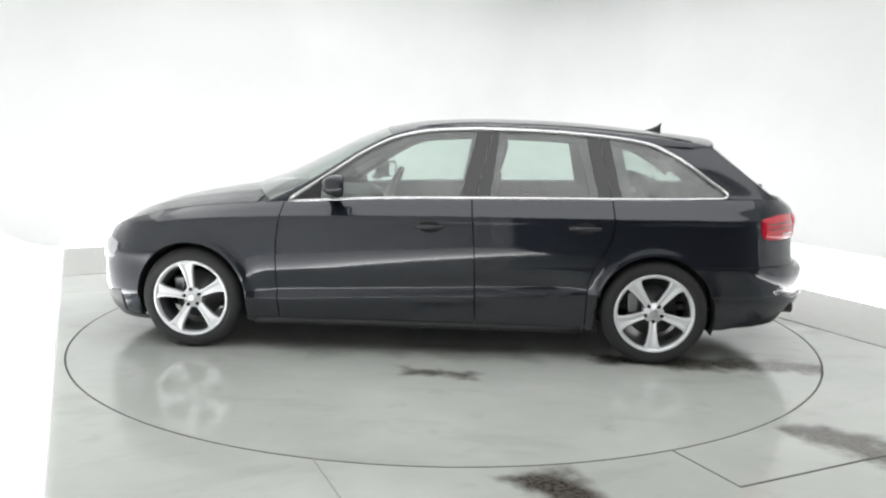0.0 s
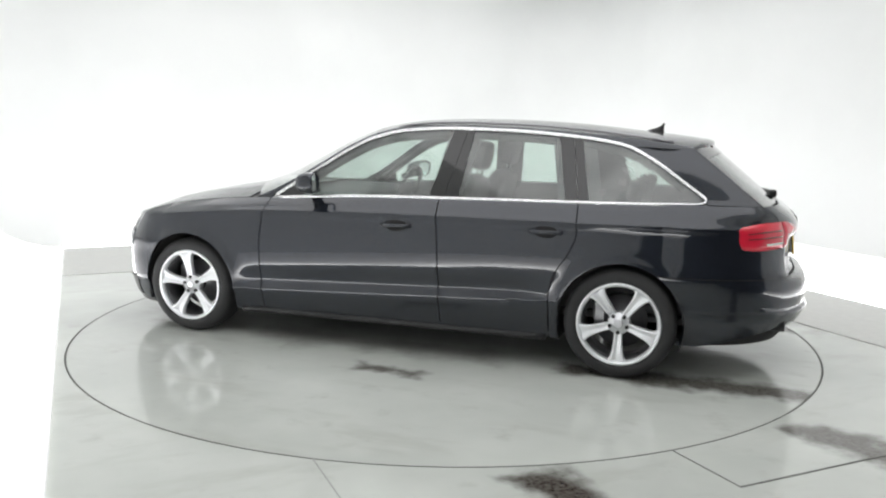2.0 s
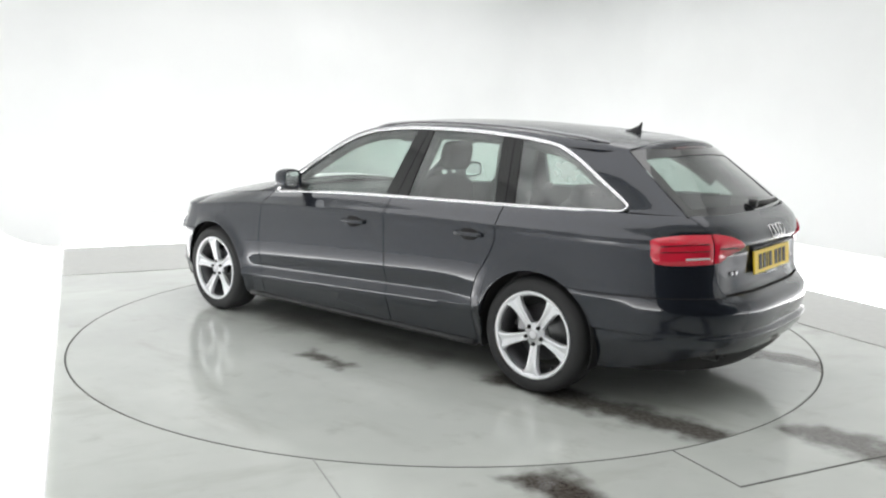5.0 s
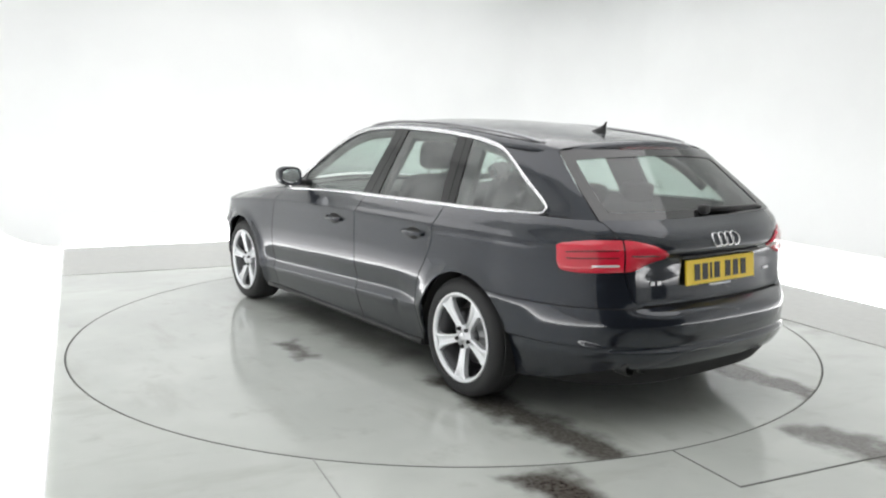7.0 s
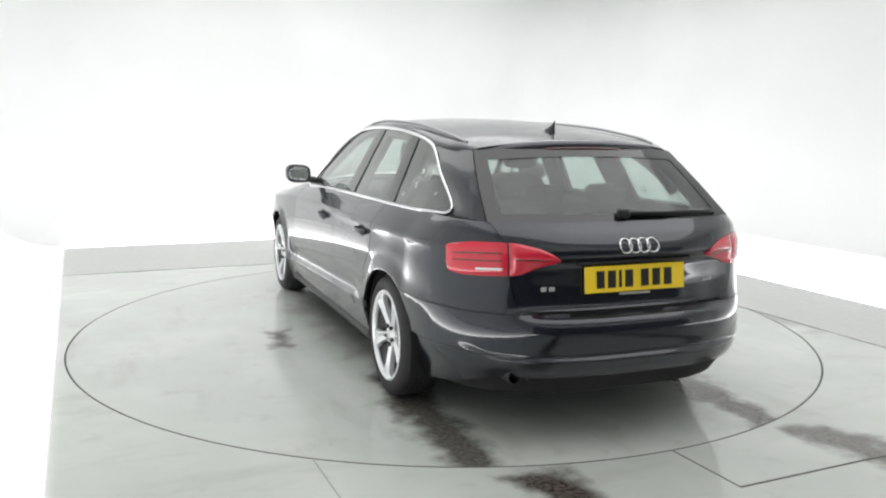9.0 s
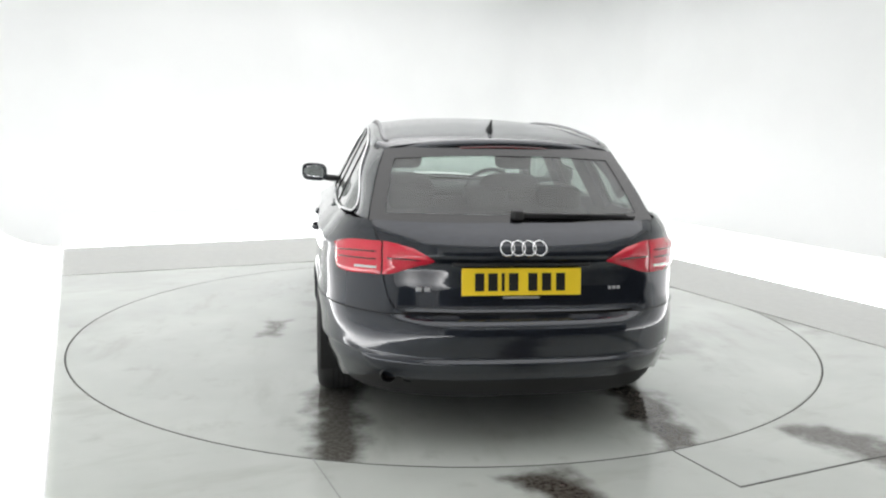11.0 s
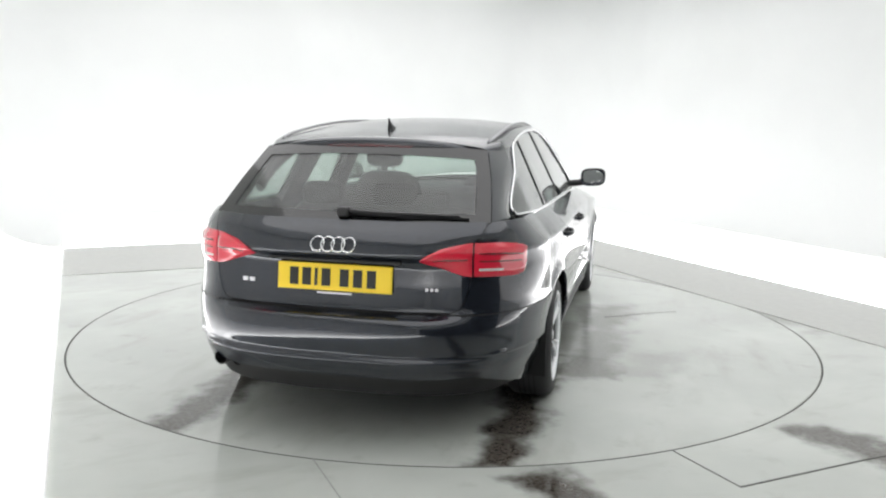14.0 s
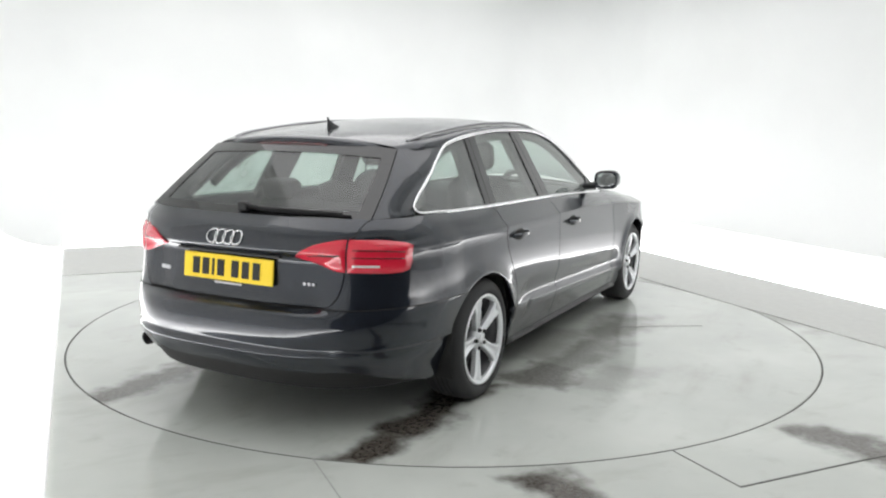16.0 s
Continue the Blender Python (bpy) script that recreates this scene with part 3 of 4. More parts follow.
    add_grid(bm, gate, steps(0, 1, 30), steps(0, 1, 34), (-1, 0, 0), mirror=True)
    tg = part("tailgate", bm, PAINT, car, "", 0.012)
    # dark inner shell behind all the gaps
    bm = bmesh.new()

    def inner(s, v):
        x = skin(s, 0.5).x
        lo = 0.20
        for xa, r in ((0.0, ARCH_R), (WB, ARCH_F)):
            a = arch(x, xa, r + 0.012)
            if a is not None:
                lo = max(lo, a)
        return skin(s, lerp(lo, top_at(s) - 0.012, v), -0.026)
    ss = steps(-1, 0, 24) + [s_at(x) for x in flank_stations(XR + 0.01, 1.4, 0, ARCH_R + 0.012)] + [s_at(x) for x in flank_stations(1.42, XF, WB, ARCH_F + 0.012)] + steps(1.02, 2, 20)
    add_grid(bm, inner, ss, steps(0, 1, 12), (0, 1, 0), mirror=True)
    part("inner_shell", bm, DARK, car)
    bm = bmesh.new()
    add_box(bm, (1.30, 0, 0.235), (3.9, 1.30, 0.06), 0.02)
    add_box(bm, (1.40, 0, 0.21), (1.95, 1.64, 0.05), 0.015)
    part("underbody", bm, DARK, car)
    for xa, r in ((0.0, ARCH_R), (WB, ARCH_F)):
        bm = bmesh.new()
        rr = r + 0.006
        add_grid(bm, lambda a, y: (xa + rr * math.cos(a), y, WZ + rr * math.sin(a)), steps(-0.35, math.pi + 0.35, 30), (0.50, 0.7, 0.80, 0.868), (0, 0, -1))
        add_grid(bm, lambda a, k: (xa + rr * k * math.cos(a), 0.50, WZ + rr * k * math.sin(a)), steps(-0.35, math.pi + 0.35, 30), (0.02, 1), (0, 1, 0))
        both("wheel_arch_liner", bm, DARK, car, "", 0.004)
    return front, rear, tg, bump_ob, fb


def panel_rows(bm, xl, xr):
    def f(u, v):
        z = 0.5
        for _ in range(6):
            x = lerp(xl(z), xr(z), u)
            z = row_z(x, v, SILL)
        return skin(s_at(x), z)
    add_grid(bm, f, steps(0, 1, 26), VS, (0, 1, 0))


def quarter_pt(x, v, bottom):
    """Rear quarter: its front edge follows the door's slanting shut line."""
    b = bottom(x)
    z = 0.5
    for _ in range(6):
        free = 1.0 if x > ARCH_R else min(1.0, max(0.0, z - b) / 0.16)
        free = free * free * (3 - 2 * free)
        k = (line_c(z) - GAP - XR) / (0.40 - XR)
        xx = lerp(x, XR + (x - XR) * k, free)
        z = row_z(xx, v, b)
    return skin(s_at(xx), z)


def s_corner_edge(x):
    return s_at(x) if x > XR else s_corner(x, 0.5)


def s_nose_edge(x, z):
    k = (x - XF) / (nose_x(z) - XF)
    return 1 + math.asin(min(1, k ** 1.1)) / (math.pi / 2)


# ---- upper body ----
dlo_top = curve((-0.425, 1.000), (-0.40, 1.022), (-0.293, 1.098), (-0.122, 1.215), (0.047, 1.292), (0.378, 1.338), (0.716, 1.360), (1.058, 1.367),
                (1.369, 1.352), (1.578, 1.307), (1.754, 1.224), (1.932, 1.109), (2.205, 0.930))
roof_edge = curve((-0.36, 1.287), (-0.20, 1.312), (0.047, 1.338), (0.378, 1.368), (0.716, 1.386), (1.058, 1.392), (1.369, 1.380), (1.578, 1.340),
                  (1.754, 1.262), (1.932, 1.150), (2.205, 0.985), (2.36, 0.915))
crown = curve((-0.4, 0.040), (0.4, 0.046), (1.06, 0.044), (1.6, 0.040))
lean = 0.50


def glass_y(x, z):
    x2 = max(x, -0.2)
    zb = belt_z(x)
    base = side_y(x2, belt_z(x2)) - 0.006 - 0.28 * max(0, -0.2 - x) ** 1.05
    k = (z - zb)
    return base - k * lean + 0.045 * k * max(0, 0.42 - k) - 2.2 * max(0, k) * max(0, -0.1 - x) ** 2


def upper(x, z, out=0.0):
    return Vector((x, glass_y(x, z) + out, z + out * 0.4))


def gate_edge(v):
    """The rear window's side edge, v from its foot (0) to the spoiler (1)."""
    return Vector((lerp(-0.708, -0.342, v), lerp(0.652, 0.563, v) + 0.008 * math.sin(math.pi * v), lerp(0.985, 1.278, v)))


def build_upper_body(car):
    # cant rails and windscreen pillars
    low = curve((-0.34, 1.274), (-0.1, 1.288), (0.047, 1.292), (0.06, 1.2925))

    def rail(x, v):
        lo = low(x) if x < 0.047 else (dlo_top(x) if x < 2.205 else belt_z(x))
        p = upper(x, lerp(lo, roof_edge(x), v))
        p.y -= 0.030 * max(0, v - 0.45) ** 2
        return p
    bm = bmesh.new()
    add_grid(bm, rail, steps(-0.335, 0.05, 10) + steps(0.08, 2.36, 56), steps(0, 1, 6), (0, 1, 0.3))
    both("cant_rail", bm, PAINT, car, "", 0.03)
    # rear pillars
    rear_x = curve((0.98, -0.425), (1.000, -0.425), (1.022, -0.400), (1.098, -0.293), (1.215, -0.122), (1.292, 0.047))

    def pillar(u, v):
        z = lerp(0.985, 1.292, v)
        a = upper(rear_x(z), z)
        b = gate_edge(v)
        b.z = lerp(0.985, 1.280, v)
        p = a.lerp(b, u)
        p.y += 0.014 * math.sin(math.pi * u) * (1 - 0.6 * v)
        return p
    bm = bmesh.new()
    add_grid(bm, pillar, steps(0, 1, 14), steps(0, 1, 22), (0, 1, 0))
    both("rear_pillar", bm, PAINT, car, "", 0.02)
    # roof
    def bow(x):
        return 0.10 * max(0, (x - 1.0) / 0.6) ** 2 - 0.062 * max(0, (0.1 - x) / 0.44) ** 2

    def roof(x, t):
        p = rail(x, 1.0)
        return Vector((x + bow(x) * (1 - t * t), p.y * t, p.z + crown(x) * (1 - abs(t) ** 2.3)))
    ts = [-1, -0.97, -0.93, -0.87] + steps(-0.8, 0.8, 16) + [0.87, 0.93, 0.97, 1]
    bm = bmesh.new()
    add_grid(bm, roof, steps(-0.335, 1.60, 34), ts, (0, 0, 1))
    part("roof", bm, WET_PAINT, car, "", 0.012)
    bm = bmesh.new()
    add_grid(bm, lambda x, t: roof(x, t) - Vector((0, 0, 0.035)), steps(-0.28, 1.52, 10), steps(-0.97, 0.97, 8), (0, 0, -1))
    part("headliner", bm, LINER, car, "pale grey cloth headliner", 0.006)
    # windscreen
    def screen(x, t):
        p = rail(min(x, 2.36), 1.0)
        k = (x - 1.6) / 0.76
        return Vector((x + lerp(0.10, 0.24, k) * (1 - t * t), (p.y - 0.012) * t, p.z + lerp(crown(1.6), 0.075, k) * (1 - t * t)))
    bm = bmesh.new()
    add_grid(bm, screen, steps(1.605, 2.345, 18), steps(-1, 1, 16), (1, 0, 1))
    ws = part("windscreen", bm, GLASS, car, "green-tinted windscreen glass")
    ws.visible_shadow = False
    # bonnet and cowl
    def bonnet(s, t):
        e = skin(s, top_at(s))
        zc = curve((2.3, 0.995), (2.562, 0.978), (2.755, 0.952), (2.951, 0.920), (3.149, 0.877), (3.35, 0.800), (3.46, 0.735), (3.52, 0.690))(e.x)
        rib = 0.006 * math.exp(-((abs(t) - 0.62) / 0.05) ** 2)
        return Vector((e.x, e.y * t * 0.998, max(e.z, e.z + (zc - e.z) * (1 - abs(t) ** 2.2)) + rib * min(1, e.y / 0.5)))
    bm = bmesh.new()
    ss = [s_at(x) for x in steps(2.42, XF, 12)] + steps(1.05, 1.97, 18)
    add_grid(bm, bonnet, ss, steps(-0.985, 0.985, 30), (0, 0, 1))
    part("bonnet", bm, WET_PAINT, car, "", 0.01)
    bm = bmesh.new()
    add_grid(bm, lambda x, t: bonnet(s_at(x), t) - Vector((0, 0, 0.012)), steps(2.20, 2.44, 6), steps(-0.99, 0.99, 18), (0, 0, 1))
    part("cowl", bm, PLASTIC, car, "black plastic cowl under the windscreen", 0.01)
    # side windows
    def pane(name, xa0, xa1, xb0, xb1, glass):
        """xa: rear edge at the foot and at the top; xb: front edge."""
        def f(u, v):
            z = 1.1
            for _ in range(7):
                k = (z - 0.965) / 0.38
                x = lerp(lerp(xa0, xa1, k), lerp(xb0, xb1, k), u)
                z = lerp(belt_z(x) - 0.01, max(dlo_top(x), belt_z(x) + 0.004), v)
            return upper(x, z, -0.006)
        b = bmesh.new()
        add_grid(b, f, steps(0, 1, 20), steps(0, 1, 10), (0, 1, 0))
        for o in both(name, b, glass, car, "green-tinted side window"):
            o.visible_shadow = False
    pane("front_window", 1.06, 0.99, 2.20, 2.20, GLASS)
    pane("rear_window", 0.26, 0.34, 1.06, 0.99, GLASS)
    pane("quarter_window", -0.425, -0.425, 0.26, 0.34, PRIVACY)
    # black pillar strips over the glass
    def strip(name, a0, a1, b0, b1, mat):
        def f(u, v):
            z = 1.1
            for _ in range(7):
                k = (z - 0.965) / 0.38
                x = lerp(lerp(a0, a1, k), lerp(b0, b1, k), u)
                z = lerp(belt_z(x), dlo_top(x), v)
            return upper(x, z, 0.0)
        b = bmesh.new()
        add_grid(b, f, steps(0, 1, 4), steps(0, 1, 8), (0, 1, 0))
        both(name, b, mat, car, "", 0.012)
    strip("centre_pillar", 1.072, 0.992, 1.165, 1.080, GLOSS_BLACK)
    strip("centre_pillar", 0.985, 0.945, 1.068, 0.988, GLOSS_BLACK)
    strip("rear_door_pillar", 0.205, 0.285, 0.262, 0.335, GLOSS_BLACK)
    strip("rear_door_pillar", 0.266, 0.339, 0.335, 0.420, GLOSS_BLACK)
    strip("front_sail", 2.02, 2.02, 2.195, 2.195, GLOSS_BLACK)
    # dark trim inside the pillars
    for a0, a1, wd in ((1.08, 1.01, 0.105), (0.25, 0.34, 0.13)):
        b = bmesh.new()
        add_grid(b, lambda u, v: upper(lerp(a0, a1, v) + (u - 0.5) * wd * 1.9, lerp(0.93, 1.34, v), -0.06), steps(0, 1, 2), steps(0, 1, 6), (0, -1, 0))
        both("pillar_trim", b, CABIN, car, "", 0.03)
    b = bmesh.new()                                 # dark inner frame along the top of the windows
    add_tube(b, [upper(x, dlo_top(x) - 0.016, -0.040) for x in steps(-0.30, 0.05, 10) + steps(0.10, 2.12, 36)], 0.026, 8, False, 0.9)
    both("window_frame", b, CABIN, car)
    # bright strip round the side windows
    pts = [upper(x, belt_z(x) - 0.004, 0.006) for x in steps(2.222, -0.375, 40)]
    pts += [upper(-0.398, 0.984, 0.006), upper(-0.412, 0.990, 0.006), upper(-0.418, 0.999, 0.006), upper(-0.416, 1.010, 0.006)]
    pts += [upper(x, dlo_top(x) + 0.003, 0.005) for x in steps(-0.402, 0.05, 16) + steps(0.09, 2.20, 44)]
    b = bmesh.new()
    add_tube(b, pts, 0.0105, 8, True, 0.6)
    both("window_trim", b, CHROME, car, "bright silver window surround")
    # rear window
    def back(v, t):
        e = gate_edge(v)
        return Vector((e.x - lerp(0.086, 0.068, v) * (1 - t * t), (e.y - 0.004) * t, e.z + lerp(-0.006, 0.028, v) * (1 - t * t)))
    bm = bmesh.new()
    add_grid(bm, back, steps(0.02, 1, 16), steps(-0.905, 0.905, 20), (-1, 0, 0.4))
    bw = part("tailgate_window", bm, TAIL_GLASS, car, "dark tinted heated rear window")
    bw.visible_shadow = False
    bm = bmesh.new()                                # painted-black border of the glass
    for a, c in ((-1.0, -0.895), (0.895, 1.0)):
        add_grid(bm, lambda v, t: back(v, t) + Vector((-0.004, 0, 0.002)), steps(0.0, 1, 16), steps(a, c, 3), (-1, 0, 0.4))
    add_grid(bm, lambda v, t: back(v, t) + Vector((-0.004, 0, 0.002)), steps(-0.02, 0.09, 4), steps(-1, 1, 20), (-1, 0, 0.4))
    # top border, widened so its black also stands for shade under the spoiler
    add_grid(bm, lambda v, t: back(v, t) + Vector((-0.004, 0, 0.002)), steps(0.84, 1.0, 4), steps(-0.895, 0.895, 20), (-1, 0, 0.4))
    part("glass_border", bm, GLOSS_BLACK, car)
    # spoiler
    def spoil(k, t):
        e = roof(-0.320, t)
        w = (0.042 + 0.012 * (1 - t * t)) * (1 - 0.85 * abs(t) ** 10)
        prof = [(0.06, 0.012), (0.0, 0.009), (-w * 0.6, 0.002), (-w, -0.010), (-w - 0.002, -0.020), (-w + 0.008, -0.038), (-w * 0.4, -0.048), (0.03, -0.050)]
        i = min(6, int(k * 7))
        a, b2 = prof[i], prof[i + 1]
        f = k * 7 - i
        return Vector((e.x + lerp(a[0], b2[0], f), e.y * lerp(0.975, 0.920, k), e.z - 0.016 * abs(t) ** 8 + (lerp(a[1], b2[1], f) - 0.006) * (1 - 0.75 * abs(t) ** 10)))
    bm = bmesh.new()
    add_grid(bm, spoil, steps(0, 1, 7), steps(-1, 1, 30), (-0.3, 0, 1))
    sp = part("roof_spoiler", bm, PAINT, car)
    bm = bmesh.new()
    add_tube(bm, [spoil(0.64, t) + Vector((-0.002, 0, -0.006)) for t in steps(-0.42, 0.42, 20)], 0.009, 6)
    part("brake_light", bm, RED_DEEP, sp, "dark red high brake light")
    # roof rails
    bm = bmesh.new()
    pts = [Vector((x, rail(x, 1.0).y - 0.035, roof(x, 0.94).z + curve((-0.22, 0.000), (-0.10, 0.010), (0.3, 0.014), (1.1, 0.013), (1.36, 0.008), (1.46, 0.000))(x))) for x in steps(-0.22, 1.46, 40)]
    add_tube(bm, pts, 0.008, 8, False, 1.2)
    both("roof_rail", bm, RAIL, car, "bright aluminium roof rail")
    # aerial fin
    bm = bmesh.new()
    z0 = roof(-0.08, 0).z
    rings = []
    for k, (x0, x1, wd, h) in enumerate(((-0.125, 0.005, 0.019, -0.004), (-0.122, -0.025, 0.016, 0.012), (-0.122, -0.070, 0.009, 0.026), (-0.124, -0.104, 0.005, 0.042), (-0.128, -0.116, 0.003, 0.058))):
        rings.append([bm.verts.new(((x0 + x1) / 2 + (x1 - x0) / 2 * math.cos(a), wd * math.sin(a), z0 + h)) for a in [2 * math.pi * i / 12 for i in range(12)]])
    for A, B in zip(rings, rings[1:]):
        for i in range(12):
            bm.faces.new((A[i], A[(i + 1) % 12], B[(i + 1) % 12], B[i])).smooth = True
    bm.faces.new(rings[-1])
    part("aerial", bm, PLASTIC, car, "black roof aerial fin")
    return roof, back


def build_lamps(car, tg, fb):
    # rear lamps wrap round the corner; the inner half sits on the tailgate
    yo = s_corner(-0.600, 0.82)
    gate = s_tail(0.594)
    tip = s_tail(0.378)
    z_hi = lambda k: curve((0, 0.868), (0.06, 0.882), (0.35, 0.900), (0.62, 0.902), (0.80, 0.888), (0.93, 0.858), (1.0, 0.832))(k)
    z_lo = lambda k: curve((0, 0.800), (0.04, 0.762), (0.2, 0.754), (0.5, 0.760), (0.66, 0.764), (0.84, 0.792), (1.0, 0.824))(k)

    def lens(a, b, lo, hi, out):
        def f(u, v):
            k = lerp(a, b, u)
            s = lerp(yo, tip, k)
            edge = min(1.0, 8 * min(u + 0.02, 1.02 - u, v + 0.02, 1.02 - v))
            z = lerp(lerp(z_lo(k), z_hi(k), lo), lerp(z_lo(k), z_hi(k), hi), v)
            return skin(s, z, out * (0.35 + 0.65 * edge))
        b2 = bmesh.new()
        add_grid(b2, f, steps(0, 1, 22), steps(0, 1, 10), (-0.6, 0.6, 0))
        return b2
    kg = (gate - yo) / (tip - yo)
    outer = both("tail_lamp", lens(0.0, kg - 0.010, 0, 1, 0.012), RED, car, "red tail lamp with clear lower band", 0.01)
    inner = both("tailgate_lamp", lens(kg + 0.006, 1.0, 0, 1, 0.012), RED, tg, "red inner tail lamp", 0.01)
    def strips(owners, a, b, lo, hi, mat, name, out=0.0145):
        bm = lens(a, b, lo, hi, out)
        tw = mirrored(bm)
        part(name, bm, mat, owners[0])
        part(name, tw, mat, owners[1])
    strips(outer, 0.30, kg - 0.04, 0.17, 0.25, CLEAR, "reversing_light")
    for lo in (0.44, 0.66):
        strips(outer, 0.05, kg - 0.03, lo, lo + 0.045, RED_DEEP, "divider")
    for lo in (0.50, ):
        strips(inner, kg + 0.03, 0.93, lo, lo + 0.05, RED_DEEP, "divider")
    # headlamps
    hz_hi = curve((0, 0.635), (0.3, 0.655), (1, 0.610))
    hz_lo = curve((0, 0.585), (0.2, 0.535), (1, 0.520))
    bm = bmesh.new()
    add_grid(bm, lambda u, v: skin(lerp(1.30, 1.70, u), lerp(hz_lo(u), hz_hi(u), v), 0.010), steps(0, 1, 18), steps(0, 1, 6), (0.8, 0.5, 0))
    both("headlamp", bm, HEADLAMP, car, "clear glass headlamp", 0.01)
    bm = bmesh.new()
    add_grid(bm, lambda u, v: skin(lerp(1.80, 2.0, u), lerp(lerp(0.26, 0.22, u), 0.655, v), 0.008), steps(0, 1, 8), steps(0, 1, 6), (1, 0, 0), mirror=True)
    g = part("grille", bm, GLOSS_BLACK, fb, "black front grille", 0.01)
    for z in steps(0.30, 0.62, 7):
        bm = bmesh.new()
        add_tube(bm, [Vector((skin(1.82 + 0.18 * k, z, 0.014).x, skin(1.82 + 0.18 * k, z).y, z)) for k in steps(0, 1, 6)], 0.005, 6)
        add_tube(bm, [Vector((skin(1.82 + 0.18 * k, z, 0.014).x, -skin(1.82 + 0.18 * k, z).y, z)) for k in steps(0, 1, 6)], 0.005, 6)
        part("slat", bm, CHROME, g)
    bm = bmesh.new()
    add_grid(bm, lambda u, v: skin(lerp(1.28, 1.74, u), lerp(0.20, lerp(0.34, 0.30, u), v), 0.006), steps(0, 1, 12), steps(0, 1, 4), (0.8, 0.5, 0))
    both("air_intake", bm, PLASTIC, fb, "black lower air intake", 0.008)


def build_wheel(car, xa, side, turn):
    """A five-spoke alloy wheel; its face points along +y, then the side is chosen."""
    def put(bm):
        for v in bm.verts:
            c, s = math.cos(turn), math.sin(turn)
            x, z = v.co.x, v.co.z
            v.co.x, v.co.z = x * c - z * s, x * s + z * c
            if side < 0:
                v.co.y = -v.co.y
            v.co += Vector((xa, 0, WZ))
        bmesh.ops.recalc_face_normals(bm, faces=bm.faces)
        return bm
    out = 0.884 if xa < 1 else 0.914
    bm = bmesh.new()
    add_lathe(bm, [(0.05, 0.80), (0.062, 0.80), (0.066, 0.775), (0.150, 0.775), (0.150, 0.750), (0.05, 0.750)], 40)
    wheel = part("wheel", put(bm), DISC, car, "silver five-spoke alloy wheel with a black tyre")
    bm = bmesh.new()
    prof = [(0.226, out - 0.016), (0.236, out - 0.004), (0.255, out + 0.004), (0.280, out), (0.300, out - 0.012), (0.311, out - 0.034), (0.314, out - 0.060),
            (0.314, out - 0.165), (0.309, out - 0.195), (0.285, out - 0.222), (0.240, out - 0.215), (0.226, out - 0.205)]
    add_lathe(bm, prof, 72)
    part("tyre", put(bm), RUBBER, wheel, "black rubber tyre")
    for k in range(4):                              # tread grooves
        bm = bmesh.new()
        y = out - 0.075 - 0.026 * k
        add_lathe(bm, [(0.3135, y), (0.3148, y), (0.3148, y - 0.006), (0.3135, y - 0.006)], 60)
        part("tread_groove", put(bm), DARK, wheel)
    bm = bmesh.new()
    prof = [(0.235, out - 0.006), (0.233, out + 0.001), (0.222, out + 0.000), (0.214, out - 0.010), (0.209, out - 0.024), (0.218, out - 0.026), (0.226, out - 0.02)]
    add_lathe(bm, prof, 72)
    part("rim", put(bm), ALLOY, wheel, "bright silver rim")
    bm = bmesh.new()
    add_lathe(bm, [(0.212, out - 0.024), (0.200, out - 0.10), (0.200, out - 0.19), (0.222, out - 0.20), (0.222, out - 0.024)], 60)
    part("barrel", put(bm), BARREL, wheel)
    for k in range(5):                              # spokes: raised edges with a shallow channel
        a = 2 * math.pi * k / 5 + math.pi / 2
        d, n = Vector((math.cos(a), 0, math.sin(a))), Vector((-math.sin(a), 0, math.cos(a)))
        bm = bmesh.new()
        rows = []
        for r, wd, y in ((0.030, 0.023, out - 0.028), (0.070, 0.0225, out - 0.024), (0.110, 0.025, out - 0.018), (0.160, 0.031, out - 0.010), (0.192, 0.040, out - 0.005), (0.210, 0.054, out - 0.006), (0.222, 0.066, out - 0.009)):
            row = []
            for e, dy in ((-1, -0.030), (-1.0, -0.006), (-0.84, 0), (-0.50, -0.001), (-0.30, -0.010), (0.30, -0.010), (0.50, -0.001), (0.84, 0), (1.0, -0.006), (1, -0.030)):
                row.append(bm.verts.new(d * r + n * wd * e + Vector((0, y + dy, 0))))
            rows.append(row)
        for A, B in zip(rows, rows[1:]):
            for i in range(9):
                bm.faces.new((A[i], A[i + 1], B[i + 1], B[i])).smooth = i not in (0, 8)
            bm.faces.new((A[9], A[0], B[0], B[9]))
        bm.faces.new(rows[-1])
        part("spoke", put(bm), ALLOY, wheel)
    bm = bmesh.new()
    add_lathe(bm, [(0.001, out - 0.017), (0.027, out - 0.017), (0.030, out - 0.024), (0.058, out - 0.027), (0.064, out - 0.040), (0.064, out - 0.075), (0.001, out - 0.075)], 40, "y", False)
    part("hub", put(bm), ALLOY, wheel)
    bm = bmesh.new()
    add_lathe(bm, [(0.001, out - 0.0135), (0.020, out - 0.0135), (0.0255, out - 0.0155), (0.027, out - 0.019), (0.001, out - 0.019)], 32, "y", False)
    part("centre_cap", put(bm), BADGE, wheel, "grey centre cap")
    bm = bmesh.new()
    add_tube(bm, [(0.190 * math.cos(0.95), out - 0.030, 0.190 * math.sin(0.95)), (0.199 * math.cos(0.95), out - 0.045, 0.199 * math.sin(0.95))], 0.005, 6)
    part("valve", put(bm), PLASTIC, wheel)
